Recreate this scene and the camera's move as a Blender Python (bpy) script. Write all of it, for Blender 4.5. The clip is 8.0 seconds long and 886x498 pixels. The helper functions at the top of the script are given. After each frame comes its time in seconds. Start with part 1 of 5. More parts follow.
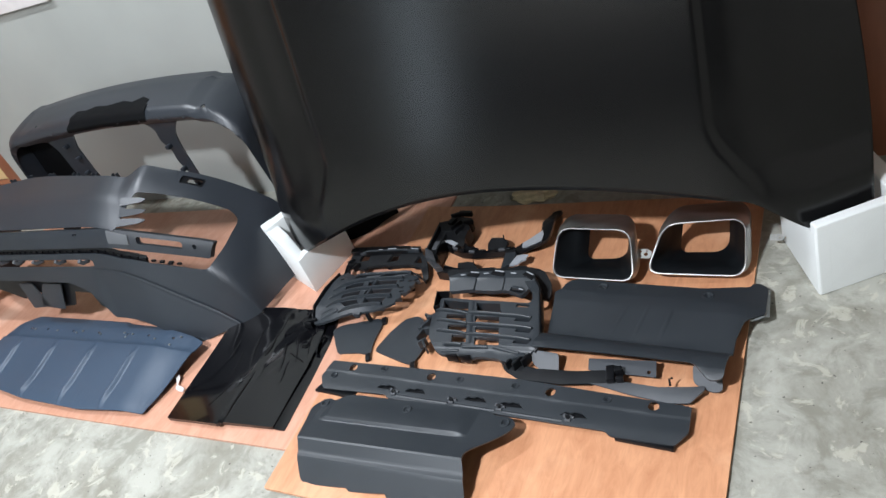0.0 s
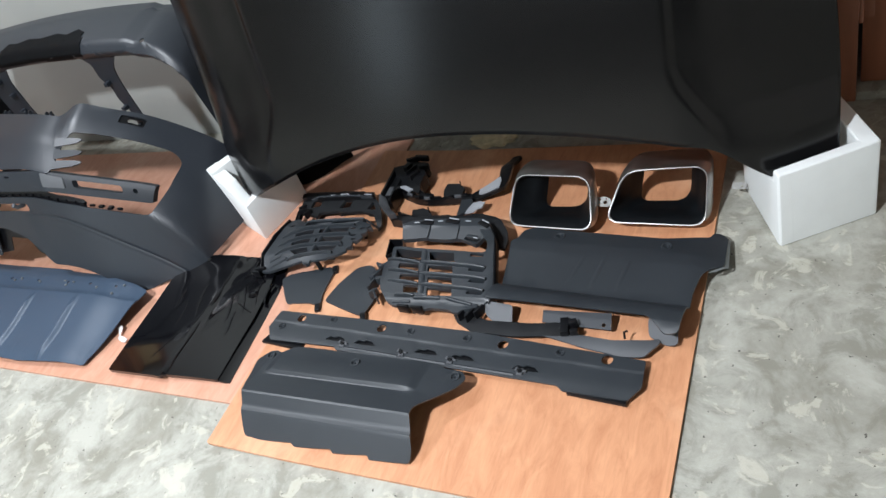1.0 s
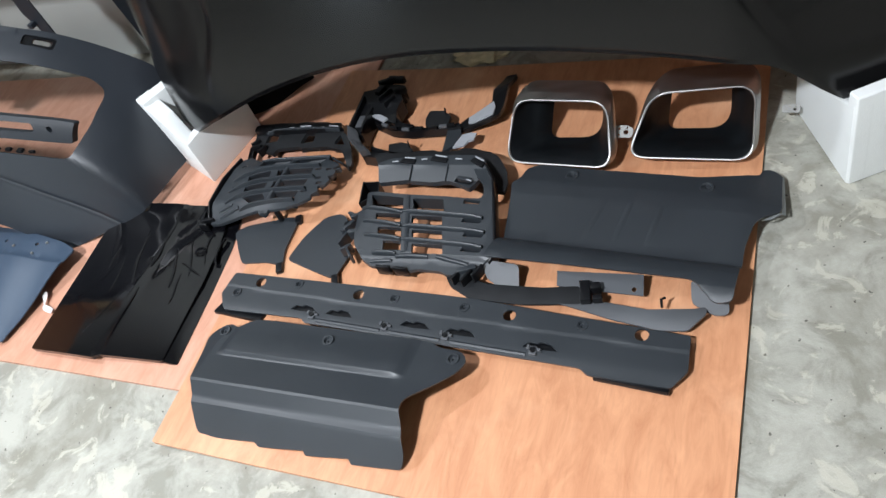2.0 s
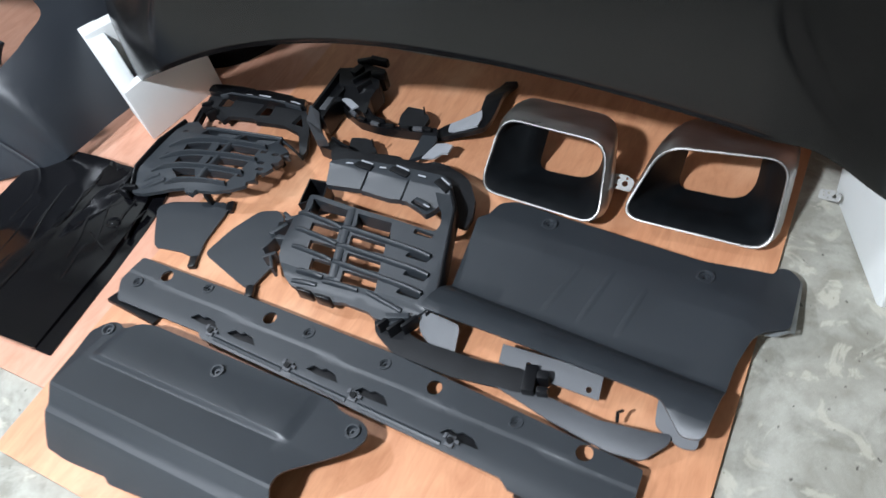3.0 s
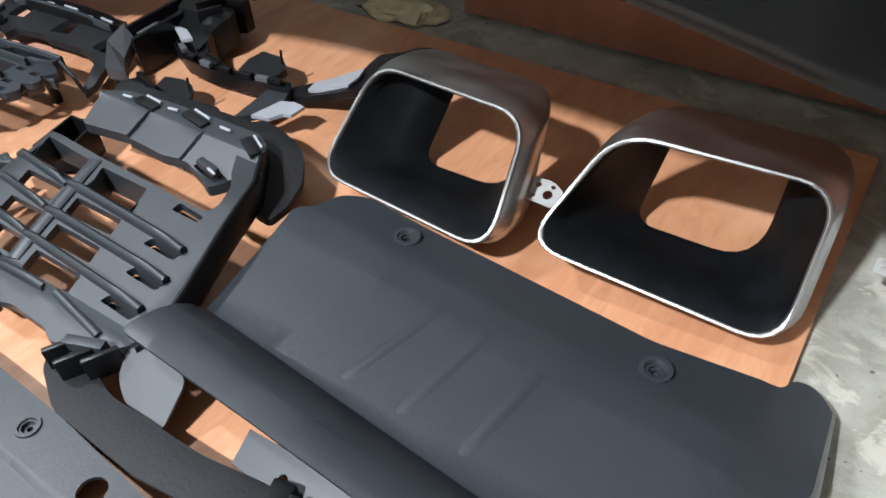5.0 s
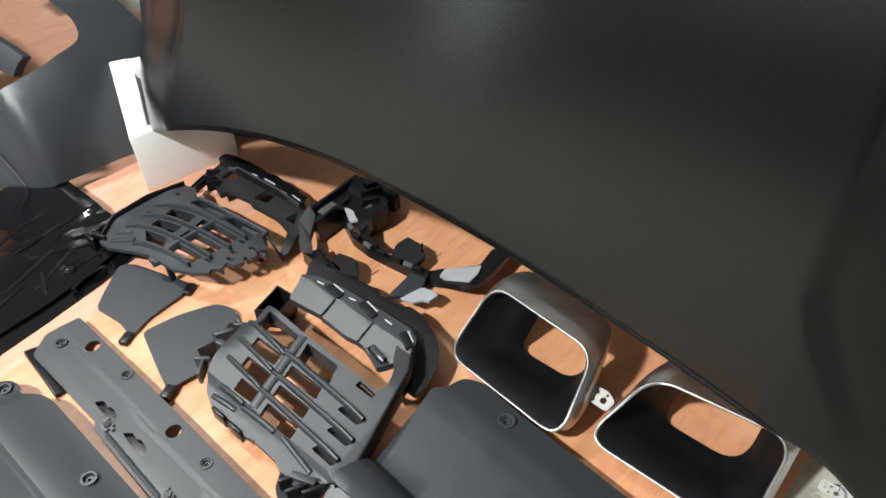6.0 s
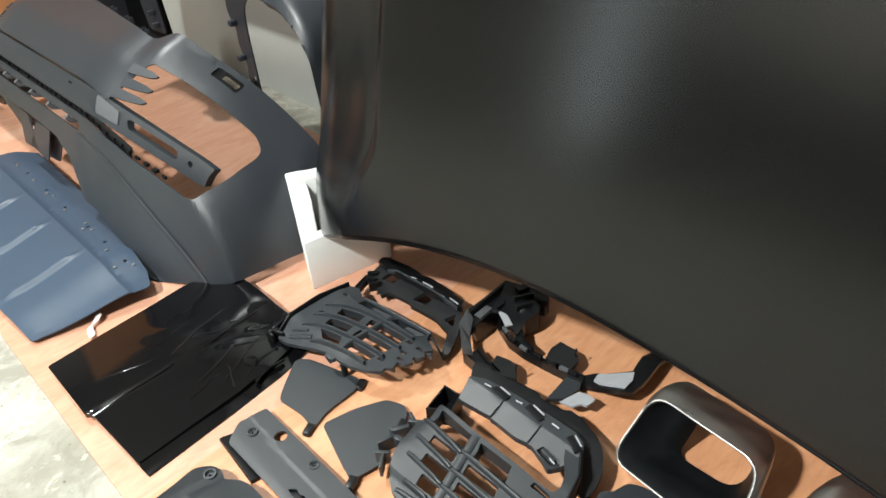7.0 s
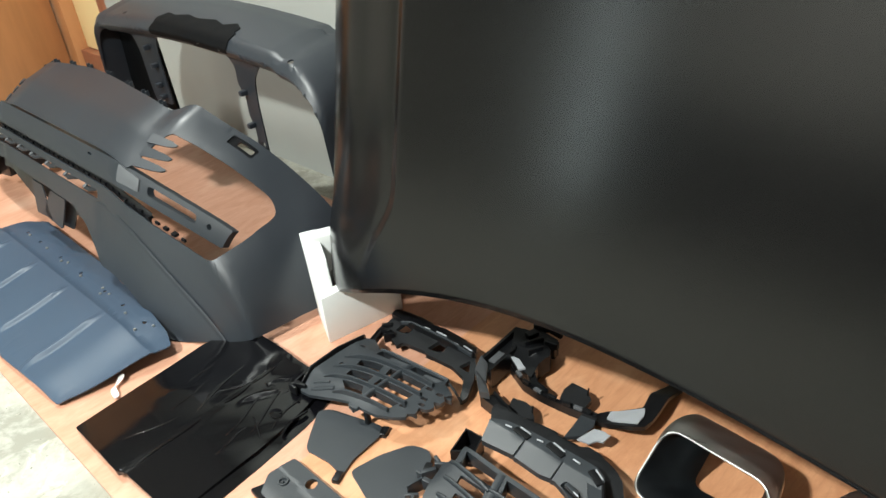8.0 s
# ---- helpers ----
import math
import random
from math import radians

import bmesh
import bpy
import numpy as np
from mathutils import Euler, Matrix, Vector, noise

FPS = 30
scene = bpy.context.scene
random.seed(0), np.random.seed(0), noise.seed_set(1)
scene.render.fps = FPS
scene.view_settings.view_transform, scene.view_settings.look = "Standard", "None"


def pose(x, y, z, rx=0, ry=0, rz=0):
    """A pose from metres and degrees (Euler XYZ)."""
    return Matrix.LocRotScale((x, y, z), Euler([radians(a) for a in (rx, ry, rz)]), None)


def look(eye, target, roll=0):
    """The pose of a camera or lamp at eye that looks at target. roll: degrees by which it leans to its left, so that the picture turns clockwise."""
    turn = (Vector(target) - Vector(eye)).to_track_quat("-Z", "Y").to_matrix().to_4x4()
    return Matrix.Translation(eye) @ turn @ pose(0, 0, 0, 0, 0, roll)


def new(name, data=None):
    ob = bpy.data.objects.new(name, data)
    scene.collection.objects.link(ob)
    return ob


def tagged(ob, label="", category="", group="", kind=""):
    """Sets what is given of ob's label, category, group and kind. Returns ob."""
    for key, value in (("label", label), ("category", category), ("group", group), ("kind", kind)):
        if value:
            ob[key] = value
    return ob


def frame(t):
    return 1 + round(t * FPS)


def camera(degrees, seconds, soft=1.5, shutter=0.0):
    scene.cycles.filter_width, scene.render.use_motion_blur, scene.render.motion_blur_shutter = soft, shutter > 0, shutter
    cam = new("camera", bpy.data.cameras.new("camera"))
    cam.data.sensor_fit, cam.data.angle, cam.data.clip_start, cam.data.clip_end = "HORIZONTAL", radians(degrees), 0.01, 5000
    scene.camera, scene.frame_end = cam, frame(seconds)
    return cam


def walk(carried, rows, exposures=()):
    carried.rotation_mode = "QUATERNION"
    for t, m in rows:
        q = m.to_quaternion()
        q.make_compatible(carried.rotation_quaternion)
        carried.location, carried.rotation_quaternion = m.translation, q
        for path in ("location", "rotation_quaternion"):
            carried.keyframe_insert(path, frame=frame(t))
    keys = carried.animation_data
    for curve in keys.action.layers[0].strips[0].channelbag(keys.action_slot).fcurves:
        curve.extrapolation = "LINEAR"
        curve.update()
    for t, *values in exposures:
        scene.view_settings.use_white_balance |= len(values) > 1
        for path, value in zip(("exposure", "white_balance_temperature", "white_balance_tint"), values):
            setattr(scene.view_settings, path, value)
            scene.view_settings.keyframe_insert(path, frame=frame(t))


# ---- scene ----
cam = camera(60.4, 8.0, shutter=0.15)
PATH = [
    (0, (0.059, 0.064, 1.566), (-0.934, 1.383, 0.437), -24.0),
    (0.5, (0.079, 0.099, 1.539), (-0.888, 1.399, 0.367), -23.2),
    (1, (0.061, 0.154, 1.499), (-0.865, 1.399, 0.238), -23.5),
    (1.5, (-0.077, 0.294, 1.416), (-0.961, 1.488, 0.077), -24.3),
    (1.7, (-0.122, 0.367, 1.369), (-0.981, 1.522, -0.02), -25.1),
    (2.8, (-0.195, 0.67, 1.224), (-1.041, 1.671, -0.287), -21.6),
    (3, (-0.191, 0.784, 1.164), (-1.046, 1.789, -0.339), -17.4),
    (3.5, (-0.222, 1.03, 0.837), (-1.109, 2.1, -0.601), -9.4),
    (4, (-0.25, 1.186, 0.578), (-1.127, 2.355, -0.787), -6.5),
    (4.2, (-0.25, 1.207, 0.525), (-1.117, 2.4, -0.826), -5.5),
    (5.3, (-0.23, 1.136, 0.748), (-1.124, 2.304, -0.607), -3.0),
    (5.5, (-0.208, 1.12, 0.875), (-1.141, 2.249, -0.487), -3.4),
    (6, (-0.203, 1.033, 1.124), (-1.218, 2.121, -0.212), -2.9),
    (6.5, (-0.241, 0.962, 1.232), (-1.393, 2.016, -0.018), -4.4),
    (7, (-0.297, 0.863, 1.278), (-1.521, 1.92, 0.101), -5.5),
    (7.5, (-0.329, 0.734, 1.306), (-1.583, 1.831, 0.2), -6.2),
    (8, (-0.29, 0.739, 1.332), (-1.524, 1.904, 0.273), -6.1),
]
walk(cam, [(t, look(eye, target, roll)) for t, eye, target, roll in PATH],
     exposures=[(0, 0.0, 6100, 10), (1.5, 0.0, 6150, 10), (3, 0.1, 5950, 10), (3.5, 0.33, 5850, 10), (4, 0.5, 5800, 10), (5.5, 0.52, 6400, 10), (6.5, 0.45, 6750, 6), (7.5, 0.42, 6750, 4), (8, 0.42, 6700, 2)])

# ---- light ----
world = bpy.data.worlds.new("room_air")
scene.world = world
world.use_nodes = True
world.node_tree.nodes["Background"].inputs[0].default_value = (0.75, 0.82, 1.0, 1)
world.node_tree.nodes["Background"].inputs[1].default_value = 0.005
scene.view_settings.exposure = 0.0


def area_lamp(name, x, y, z, sx, sy, watts, colour):
    data = bpy.data.lights.new(name, "AREA")
    data.shape, data.size, data.size_y, data.energy, data.color = "RECTANGLE", sx, sy, watts, colour
    ob = new(name, data)
    ob.matrix_world = pose(x, y, z, 0, 0, 0)
    return ob


area_lamp("ceiling_light", -1.25, -0.75, 3.09, 0.22, 0.22, 245, (0.96, 0.98, 1.0))
area_lamp("ceiling_light_far", -3.1, 1.2, 3.09, 0.22, 0.22, 66, (0.96, 0.98, 1.0))


# ---- materials ----
def material(name, colour, rough=0.5, metal=0.0, vary=0.15, scale=6.0, grain=0.05, grain_scale=250.0, bump=0.15, rough_vary=0.1, coat=0.0, stretch=(1, 1, 1), spec=0.5):
    """A surface with broad tint variation, fine grain, uneven gloss and a light relief."""
    m = bpy.data.materials.new(name)
    m.use_nodes = True
    nt, b = m.node_tree, m.node_tree.nodes["Principled BSDF"]
    N, L = nt.nodes.new, nt.links.new
    tc, mp = N("ShaderNodeTexCoord"), N("ShaderNodeMapping")
    mp.inputs["Scale"].default_value = stretch
    L(tc.outputs["Object"], mp.inputs["Vector"])
    broad, fine = N("ShaderNodeTexNoise"), N("ShaderNodeTexNoise")
    broad.inputs["Scale"].default_value, broad.inputs["Detail"].default_value = scale, 6
    fine.inputs["Scale"].default_value, fine.inputs["Detail"].default_value = grain_scale, 3
    L(mp.outputs[0], broad.inputs["Vector"])
    L(mp.outputs[0], fine.inputs["Vector"])
    mixv = N("ShaderNodeMath")
    mixv.operation = "MULTIPLY_ADD"
    L(fine.outputs["Fac"], mixv.inputs[0])
    mixv.inputs[1].default_value = grain
    L(broad.outputs["Fac"], mixv.inputs[2])
    ramp = N("ShaderNodeValToRGB")
    lo, hi = [max(0, c * (1 - vary)) for c in colour], [min(1, c * (1 + vary)) for c in colour]
    ramp.color_ramp.elements[0].color, ramp.color_ramp.elements[1].color = (*lo, 1), (*hi, 1)
    ramp.color_ramp.elements[0].position, ramp.color_ramp.elements[1].position = 0.3, 0.7
    L(mixv.outputs[0], ramp.inputs["Fac"])
    L(ramp.outputs["Color"], b.inputs["Base Color"])
    rr = N("ShaderNodeMapRange")
    rr.inputs["To Min"].default_value, rr.inputs["To Max"].default_value = max(0.02, rough - rough_vary), min(1, rough + rough_vary)
    L(broad.outputs["Fac"], rr.inputs["Value"])
    L(rr.outputs[0], b.inputs["Roughness"])
    bp = N("ShaderNodeBump")
    bp.inputs["Strength"].default_value, bp.inputs["Distance"].default_value = bump, 0.002
    L(fine.outputs["Fac"], bp.inputs["Height"])
    L(bp.outputs["Normal"], b.inputs["Normal"])
    b.inputs["Metallic"].default_value = metal
    b.inputs["Specular IOR Level"].default_value = spec
    b.inputs["Coat Weight"].default_value = coat
    b.inputs["Coat Roughness"].default_value = 0.08
    return m


def plywood_material(name, a, b_, c):
    """Rotary-cut plywood: long wavy figure, fine pores, pale scuffs and worn patches."""
    m = bpy.data.materials.new(name)
    m.use_nodes = True
    nt, b = m.node_tree, m.node_tree.nodes["Principled BSDF"]
    N, L = nt.nodes.new, nt.links.new
    tc, mp, mp2 = N("ShaderNodeTexCoord"), N("ShaderNodeMapping"), N("ShaderNodeMapping")
    mp.inputs["Scale"].default_value = (17, 5.0, 1)
    mp2.inputs["Scale"].default_value = (160, 14, 1)
    L(tc.outputs["Object"], mp.inputs["Vector"])
    L(tc.outputs["Object"], mp2.inputs["Vector"])
    fig, pore, blot = N("ShaderNodeTexNoise"), N("ShaderNodeTexNoise"), N("ShaderNodeTexNoise")
    fig.inputs["Scale"].default_value, fig.inputs["Detail"].default_value, fig.inputs["Distortion"].default_value = 1.5, 9, 1.0
    fig.inputs["Roughness"].default_value = 0.66
    pore.inputs["Scale"].default_value, pore.inputs["Detail"].default_value = 1.0, 4
    blot.inputs["Scale"].default_value, blot.inputs["Detail"].default_value = 5.0, 8
    L(mp.outputs[0], fig.inputs["Vector"])
    L(mp2.outputs[0], pore.inputs["Vector"])
    L(tc.outputs["Object"], blot.inputs["Vector"])
    ramp = N("ShaderNodeValToRGB")
    ramp.color_ramp.elements[0].color, ramp.color_ramp.elements[1].color = (*a, 1), (*b_, 1)
    ramp.color_ramp.elements[0].position, ramp.color_ramp.elements[1].position = 0.3, 0.72
    L(fig.outputs["Fac"], ramp.inputs["Fac"])
    pr = N("ShaderNodeMapRange")
    pr.inputs["From Min"].default_value, pr.inputs["From Max"].default_value = 0.5, 0.85
    pr.inputs["To Max"].default_value = 0.35
    L(pore.outputs["Fac"], pr.inputs["Value"])
    mx = N("ShaderNodeMix")
    mx.data_type = "RGBA"
    mx.inputs[7].default_value = (*[v * 0.72 for v in a], 1)
    L(pr.outputs[0], mx.inputs[0])
    L(ramp.outputs["Color"], mx.inputs[6])
    br = N("ShaderNodeMapRange")
    br.inputs["From Min"].default_value, br.inputs["From Max"].default_value = 0.55, 0.8
    br.inputs["To Max"].default_value = 0.75
    L(blot.outputs["Fac"], br.inputs["Value"])
    mx2 = N("ShaderNodeMix")
    mx2.data_type = "RGBA"
    mx2.inputs[7].default_value = (*c, 1)
    L(br.outputs[0], mx2.inputs[0])
    L(mx.outputs[2], mx2.inputs[6])
    L(mx2.outputs[2], b.inputs["Base Color"])
    b.inputs["Roughness"].default_value = 0.42
    bp = N("ShaderNodeBump")
    bp.inputs["Strength"].default_value, bp.inputs["Distance"].default_value = 0.12, 0.001
    L(pore.outputs["Fac"], bp.inputs["Height"])
    L(bp.outputs["Normal"], b.inputs["Normal"])
    return m


def concrete_material():
    """Old trowelled slab: pale laitance, grey worn areas, brown and dark stains."""
    m = bpy.data.materials.new("worn_concrete")
    m.use_nodes = True
    nt, b = m.node_tree, m.node_tree.nodes["Principled BSDF"]
    N, L = nt.nodes.new, nt.links.new
    tc = N("ShaderNodeTexCoord")

    def nz(scale, detail, rough, dist=0.0):
        n = N("ShaderNodeTexNoise")
        n.inputs["Scale"].default_value, n.inputs["Detail"].default_value = scale, detail
        n.inputs["Roughness"].default_value, n.inputs["Distortion"].default_value = rough, dist
        L(tc.outputs["Object"], n.inputs["Vector"])
        return n

    worn, stain, speck, fine = nz(9, 12, 0.68, 0.5), nz(2.4, 12, 0.68, 0.4), nz(13, 7, 0.62, 1.0), nz(260, 4, 0.6)
    ramp = N("ShaderNodeValToRGB")
    e = ramp.color_ramp.elements
    e[0].position, e[0].color = 0.41, (0.245, 0.240, 0.200, 1)
    e[1].position, e[1].color = 0.60, (0.40, 0.395, 0.345, 1)
    mid = e.new(0.49)
    mid.color = (0.335, 0.330, 0.285, 1)
    L(worn.outputs["Fac"], ramp.inputs["Fac"])
    sr = N("ShaderNodeMapRange")
    sr.inputs["From Min"].default_value, sr.inputs["From Max"].default_value = 0.47, 0.63
    sr.inputs["To Max"].default_value = 0.8
    L(stain.outputs["Fac"], sr.inputs["Value"])
    mx = N("ShaderNodeMix")
    mx.data_type = "RGBA"
    mx.inputs[7].default_value = (0.205, 0.195, 0.155, 1)
    L(sr.outputs[0], mx.inputs[0])
    L(ramp.outputs["Color"], mx.inputs[6])
    kr = N("ShaderNodeMapRange")
    kr.inputs["From Min"].default_value, kr.inputs["From Max"].default_value = 0.57, 0.62
    kr.inputs["To Max"].default_value = 0.6
    L(speck.outputs["Fac"], kr.inputs["Value"])
    mx2 = N("ShaderNodeMix")
    mx2.data_type = "RGBA"
    mx2.inputs[7].default_value = (0.50, 0.48, 0.40, 1)
    L(kr.outputs[0], mx2.inputs[0])
    L(mx.outputs[2], mx2.inputs[6])
    grit = nz(75, 2, 0.5)
    gr = N("ShaderNodeMapRange")
    gr.inputs["From Min"].default_value, gr.inputs["From Max"].default_value = 0.70, 0.73
    gr.inputs["To Max"].default_value = 0.85
    L(grit.outputs["Fac"], gr.inputs["Value"])
    mx3 = N("ShaderNodeMix")
    mx3.data_type = "RGBA"
    mx3.inputs[7].default_value = (0.06, 0.055, 0.045, 1)
    L(gr.outputs[0], mx3.inputs[0])
    L(mx2.outputs[2], mx3.inputs[6])
    L(mx3.outputs[2], b.inputs["Base Color"])
    rr = N("ShaderNodeMapRange")
    rr.inputs["To Min"].default_value, rr.inputs["To Max"].default_value = 0.55, 0.85
    L(worn.outputs["Fac"], rr.inputs["Value"])
    L(rr.outputs[0], b.inputs["Roughness"])
    bp = N("ShaderNodeBump")
    bp.inputs["Strength"].default_value, bp.inputs["Distance"].default_value = 0.35, 0.002
    L(fine.outputs["Fac"], bp.inputs["Height"])
    L(bp.outputs["Normal"], b.inputs["Normal"])
    return m


CONCRETE = concrete_material()
PLY_RIGHT = plywood_material("orange_plywood", (0.46, 0.205, 0.102), (0.645, 0.33, 0.178), (0.73, 0.45, 0.28))
PLY_LEFT = plywood_material("pinkish_plywood", (0.49, 0.24, 0.152), (0.62, 0.34, 0.238), (0.69, 0.445, 0.335))
WALL = material("grey_wall_paint", (0.32, 0.33, 0.31), 0.75, vary=0.06, scale=2, bump=0.1)
CREAM = material("cream_wall_paint", (0.55, 0.53, 0.48), 0.75, vary=0.06, scale=2, bump=0.1)
CEIL = material("grey_ceiling_paint", (0.42, 0.42, 0.41), 0.85, vary=0.05)
PRIMER = material("grey_primer", (0.0155, 0.0195, 0.0258), 0.43, vary=0.08, scale=3, bump=0.04, rough_vary=0.05, spec=0.62)
HOODBLACK = material("black_ecoat", (0.002, 0.002, 0.0023), 0.23, vary=0.1, scale=2.5, bump=0.0, rough_vary=0.02, spec=0.42)
PLASTIC = material("grained_black_plastic", (0.0185, 0.0225, 0.027), 0.43, vary=0.12, scale=8, grain=0.3, grain_scale=600, bump=0.10, rough_vary=0.05, spec=0.62)
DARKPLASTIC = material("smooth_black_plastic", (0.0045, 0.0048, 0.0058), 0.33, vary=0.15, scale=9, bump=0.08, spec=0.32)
PALEPAD = material("pale_adhesive_pad", (0.33, 0.345, 0.37), 0.45, vary=0.08, scale=30)
DARKBAND = material("dark_band_paint", (0.018, 0.017, 0.016), 0.7, vary=0.1, scale=2)
GREYPLASTIC = material("pale_grey_plastic", (0.075, 0.079, 0.086), 0.5, vary=0.1, scale=9)
GLOSS = material("gloss_black_lacquer", (0.003, 0.003, 0.0038), 0.07, vary=0.1, scale=4, bump=0.0, rough_vary=0.04, coat=0.3, spec=0.35)
SKID = material("blue_grey_paint", (0.036, 0.058, 0.092), 0.45, vary=0.06, scale=3, bump=0.02, rough_vary=0.05)
STEEL = material("brushed_steel", (0.47, 0.46, 0.445), 0.33, 1.0, vary=0.13, scale=38, bump=0.02, rough_vary=0.14, stretch=(0.25, 1, 1))
ZINC = material("zinc_plated_steel", (0.36, 0.36, 0.345), 0.5, 0.25, vary=0.1, scale=40)
CHROME = material("bright_rim_steel", (0.42, 0.415, 0.405), 0.48, 1.0, vary=0.05, scale=20, bump=0.03)
ENAMEL = material("matt_black_enamel", (0.0042, 0.0052, 0.0062), 0.5, vary=0.35, scale=22, bump=0.1, spec=0.16)
FOAM = material("white_foam", (0.72, 0.74, 0.73), 0.75, vary=0.03, scale=12, grain=0.4, grain_scale=320, bump=0.3)
BROWNWOOD = material("red_brown_wood_paint", (0.25, 0.095, 0.052), 0.42, vary=0.15, scale=4, stretch=(6, 6, 1), bump=0.1)
ORANGEWOOD = material("orange_brown_veneer", (0.42, 0.19, 0.08), 0.45, vary=0.1, scale=3, stretch=(5, 5, 1), bump=0.06)
# the brightness of the lit room beyond is put into this yellow
YELLOW = material("lit_room_yellow", (0.80, 0.62, 0.32), 0.6, vary=0.05, scale=3)
# near-black lining; on the recess and pocket it paints in their shade
RECESSBLACK = material("lining_recess_black", (0.0022, 0.0026, 0.0032), 0.65, vary=0.3, scale=18, bump=0.1, spec=0.10)
MATTBLACK = material("worn_matt_black_plastic", (0.009, 0.0098, 0.0112), 0.6, vary=0.3, scale=25, bump=0.2, spec=0.35)
FILM = material("cloudy_clear_film", (0.16, 0.17, 0.17), 0.35, vary=0.15, scale=30)
PAPER = material("white_paper_tag", (0.62, 0.58, 0.57), 0.8, vary=0.05, scale=20)
PLASTER = material("cream_plaster_lump", (0.55, 0.47, 0.30), 0.85, vary=0.2, scale=40, bump=0.6)
LAMPGLOW = bpy.data.materials.new("lamp_tube_glow")
LAMPGLOW.use_nodes = True
LAMPGLOW.node_tree.nodes["Principled BSDF"].inputs["Emission Color"].default_value = (1, 0.97, 0.92, 1)
LAMPGLOW.node_tree.nodes["Principled BSDF"].inputs["Emission Strength"].default_value = 6


DAYGLOW = bpy.data.materials.new("daylight_glow")
DAYGLOW.use_nodes = True
DAYGLOW.node_tree.nodes["Principled BSDF"].inputs["Emission Color"].default_value = (0.80, 0.92, 1, 1)
DAYGLOW.node_tree.nodes["Principled BSDF"].inputs["Emission Strength"].default_value = 5.2


# ---- building helpers ----
def thing(name, x, y, z, label, category, group="", kind=""):
    ob = new(name)
    ob.location = (x, y, z)
    ob.empty_display_size = 0.05
    return tagged(ob, label, category, group, kind)


def part(name, bm, mat, parent=None, label="", smooth=35):
    """Links a bmesh, made in world metres, as one mesh under its thing or part."""
    bmesh.ops.recalc_face_normals(bm, faces=bm.faces)
    base = Vector((0, 0, 0))
    p = parent
    while p is not None:
        base += p.location
        p = p.parent
    bmesh.ops.translate(bm, verts=bm.verts, vec=-base)
    me = bpy.data.meshes.new(name)
    bm.to_mesh(me)
    bm.free()
    me.materials.append(mat)
    for f in me.polygons:
        f.use_smooth = True
    me.set_sharp_from_angle(angle=radians(smooth))
    ob = new(name, me)
    ob.parent = parent
    if label:
        ob["label"] = label
    return ob


def box(bm, c, s, bevel=0.0, rot=(0, 0, 0), taper=1.0):
    """Adds a box of centre c and size s, with rounded edges, turned by degrees."""
    r = bmesh.ops.create_cube(bm, size=1)
    vs = r["verts"]
    for v in vs:
        k = taper if v.co.z > 0 else 1
        v.co = Vector((v.co.x * s[0] * k, v.co.y * s[1] * k, v.co.z * s[2]))
    if bevel:
        es = list({e for v in vs for e in v.link_edges})
        vs = [v for v in bmesh.ops.bevel(bm, geom=es + vs, offset=bevel, segments=2, affect="EDGES", profile=0.6)["verts"]]
    m = pose(*c, *rot)
    bmesh.ops.transform(bm, matrix=m, verts=vs)
    return vs


def rounded(pts, r, n=4):
    """A polygon with its corners rounded."""
    out = []
    k = len(pts)
    for i in range(k):
        a, b, c = Vector(pts[i - 1]), Vector(pts[i]), Vector(pts[(i + 1) % k])
        da, dc = (a - b), (c - b)
        q = min(r, da.length * 0.45, dc.length * 0.45)
        p0, p1 = b + da.normalized() * q, b + dc.normalized() * q
        for j in range(n + 1):
            t = j / n
            out.append(tuple((p0 * (1 - t) + b * t) * (1 - t) + (b * (1 - t) + p1 * t) * t))
    return out


def rect(x0, y0, x1, y1, r=0.0, n=3):
    p = [(x0, y0), (x1, y0), (x1, y1), (x0, y1)]
    return rounded(p, r, n) if r else p


def disc(x, y, r, n=14):
    return [(x + r * math.cos(2 * math.pi * i / n), y + r * math.sin(2 * math.pi * i / n)) for i in range(n)]


def shell(outline, holes=(), t=0.003, cell=(0.05, 0.05), f=None, cuts=()):
    """A sheet with holes, cut into cells, given thickness and bent by f(x, y, height)."""
    bm = bmesh.new()
    for loop in (outline, *holes):
        vs = [bm.verts.new((p[0], p[1], 0)) for p in loop]
        for i in range(len(vs)):
            bm.edges.new((vs[i - 1], vs[i]))
    bmesh.ops.triangle_fill(bm, edges=bm.edges[:], use_beauty=True, normal=(0, 0, 1))
    xs, ys = [p[0] for p in outline], [p[1] for p in outline]
    for axis, lo, hi, step in ((0, min(xs), max(xs), cell[0]), (1, min(ys), max(ys), cell[1])):
        for i in range(1, int((hi - lo) / step) + 1):
            co, no = [0, 0, 0], [0, 0, 0]
            co[axis], no[axis] = lo + i * step, 1
            if co[axis] < hi - 1e-4:
                bmesh.ops.bisect_plane(bm, geom=bm.verts[:] + bm.edges[:] + bm.faces[:], plane_co=co, plane_no=no, dist=1e-5)
    for co, no in cuts:
        bmesh.ops.bisect_plane(bm, geom=bm.verts[:] + bm.edges[:] + bm.faces[:], plane_co=(*co, 0), plane_no=(*no, 0), dist=1e-5)
    r = bmesh.ops.extrude_face_region(bm, geom=bm.faces[:], use_keep_orig=True)
    bmesh.ops.translate(bm, verts=[g for g in r["geom"] if isinstance(g, bmesh.types.BMVert)], vec=(0, 0, -t))
    if f:
        for v in bm.verts:
            v.co = Vector(f(*v.co))
    return bm


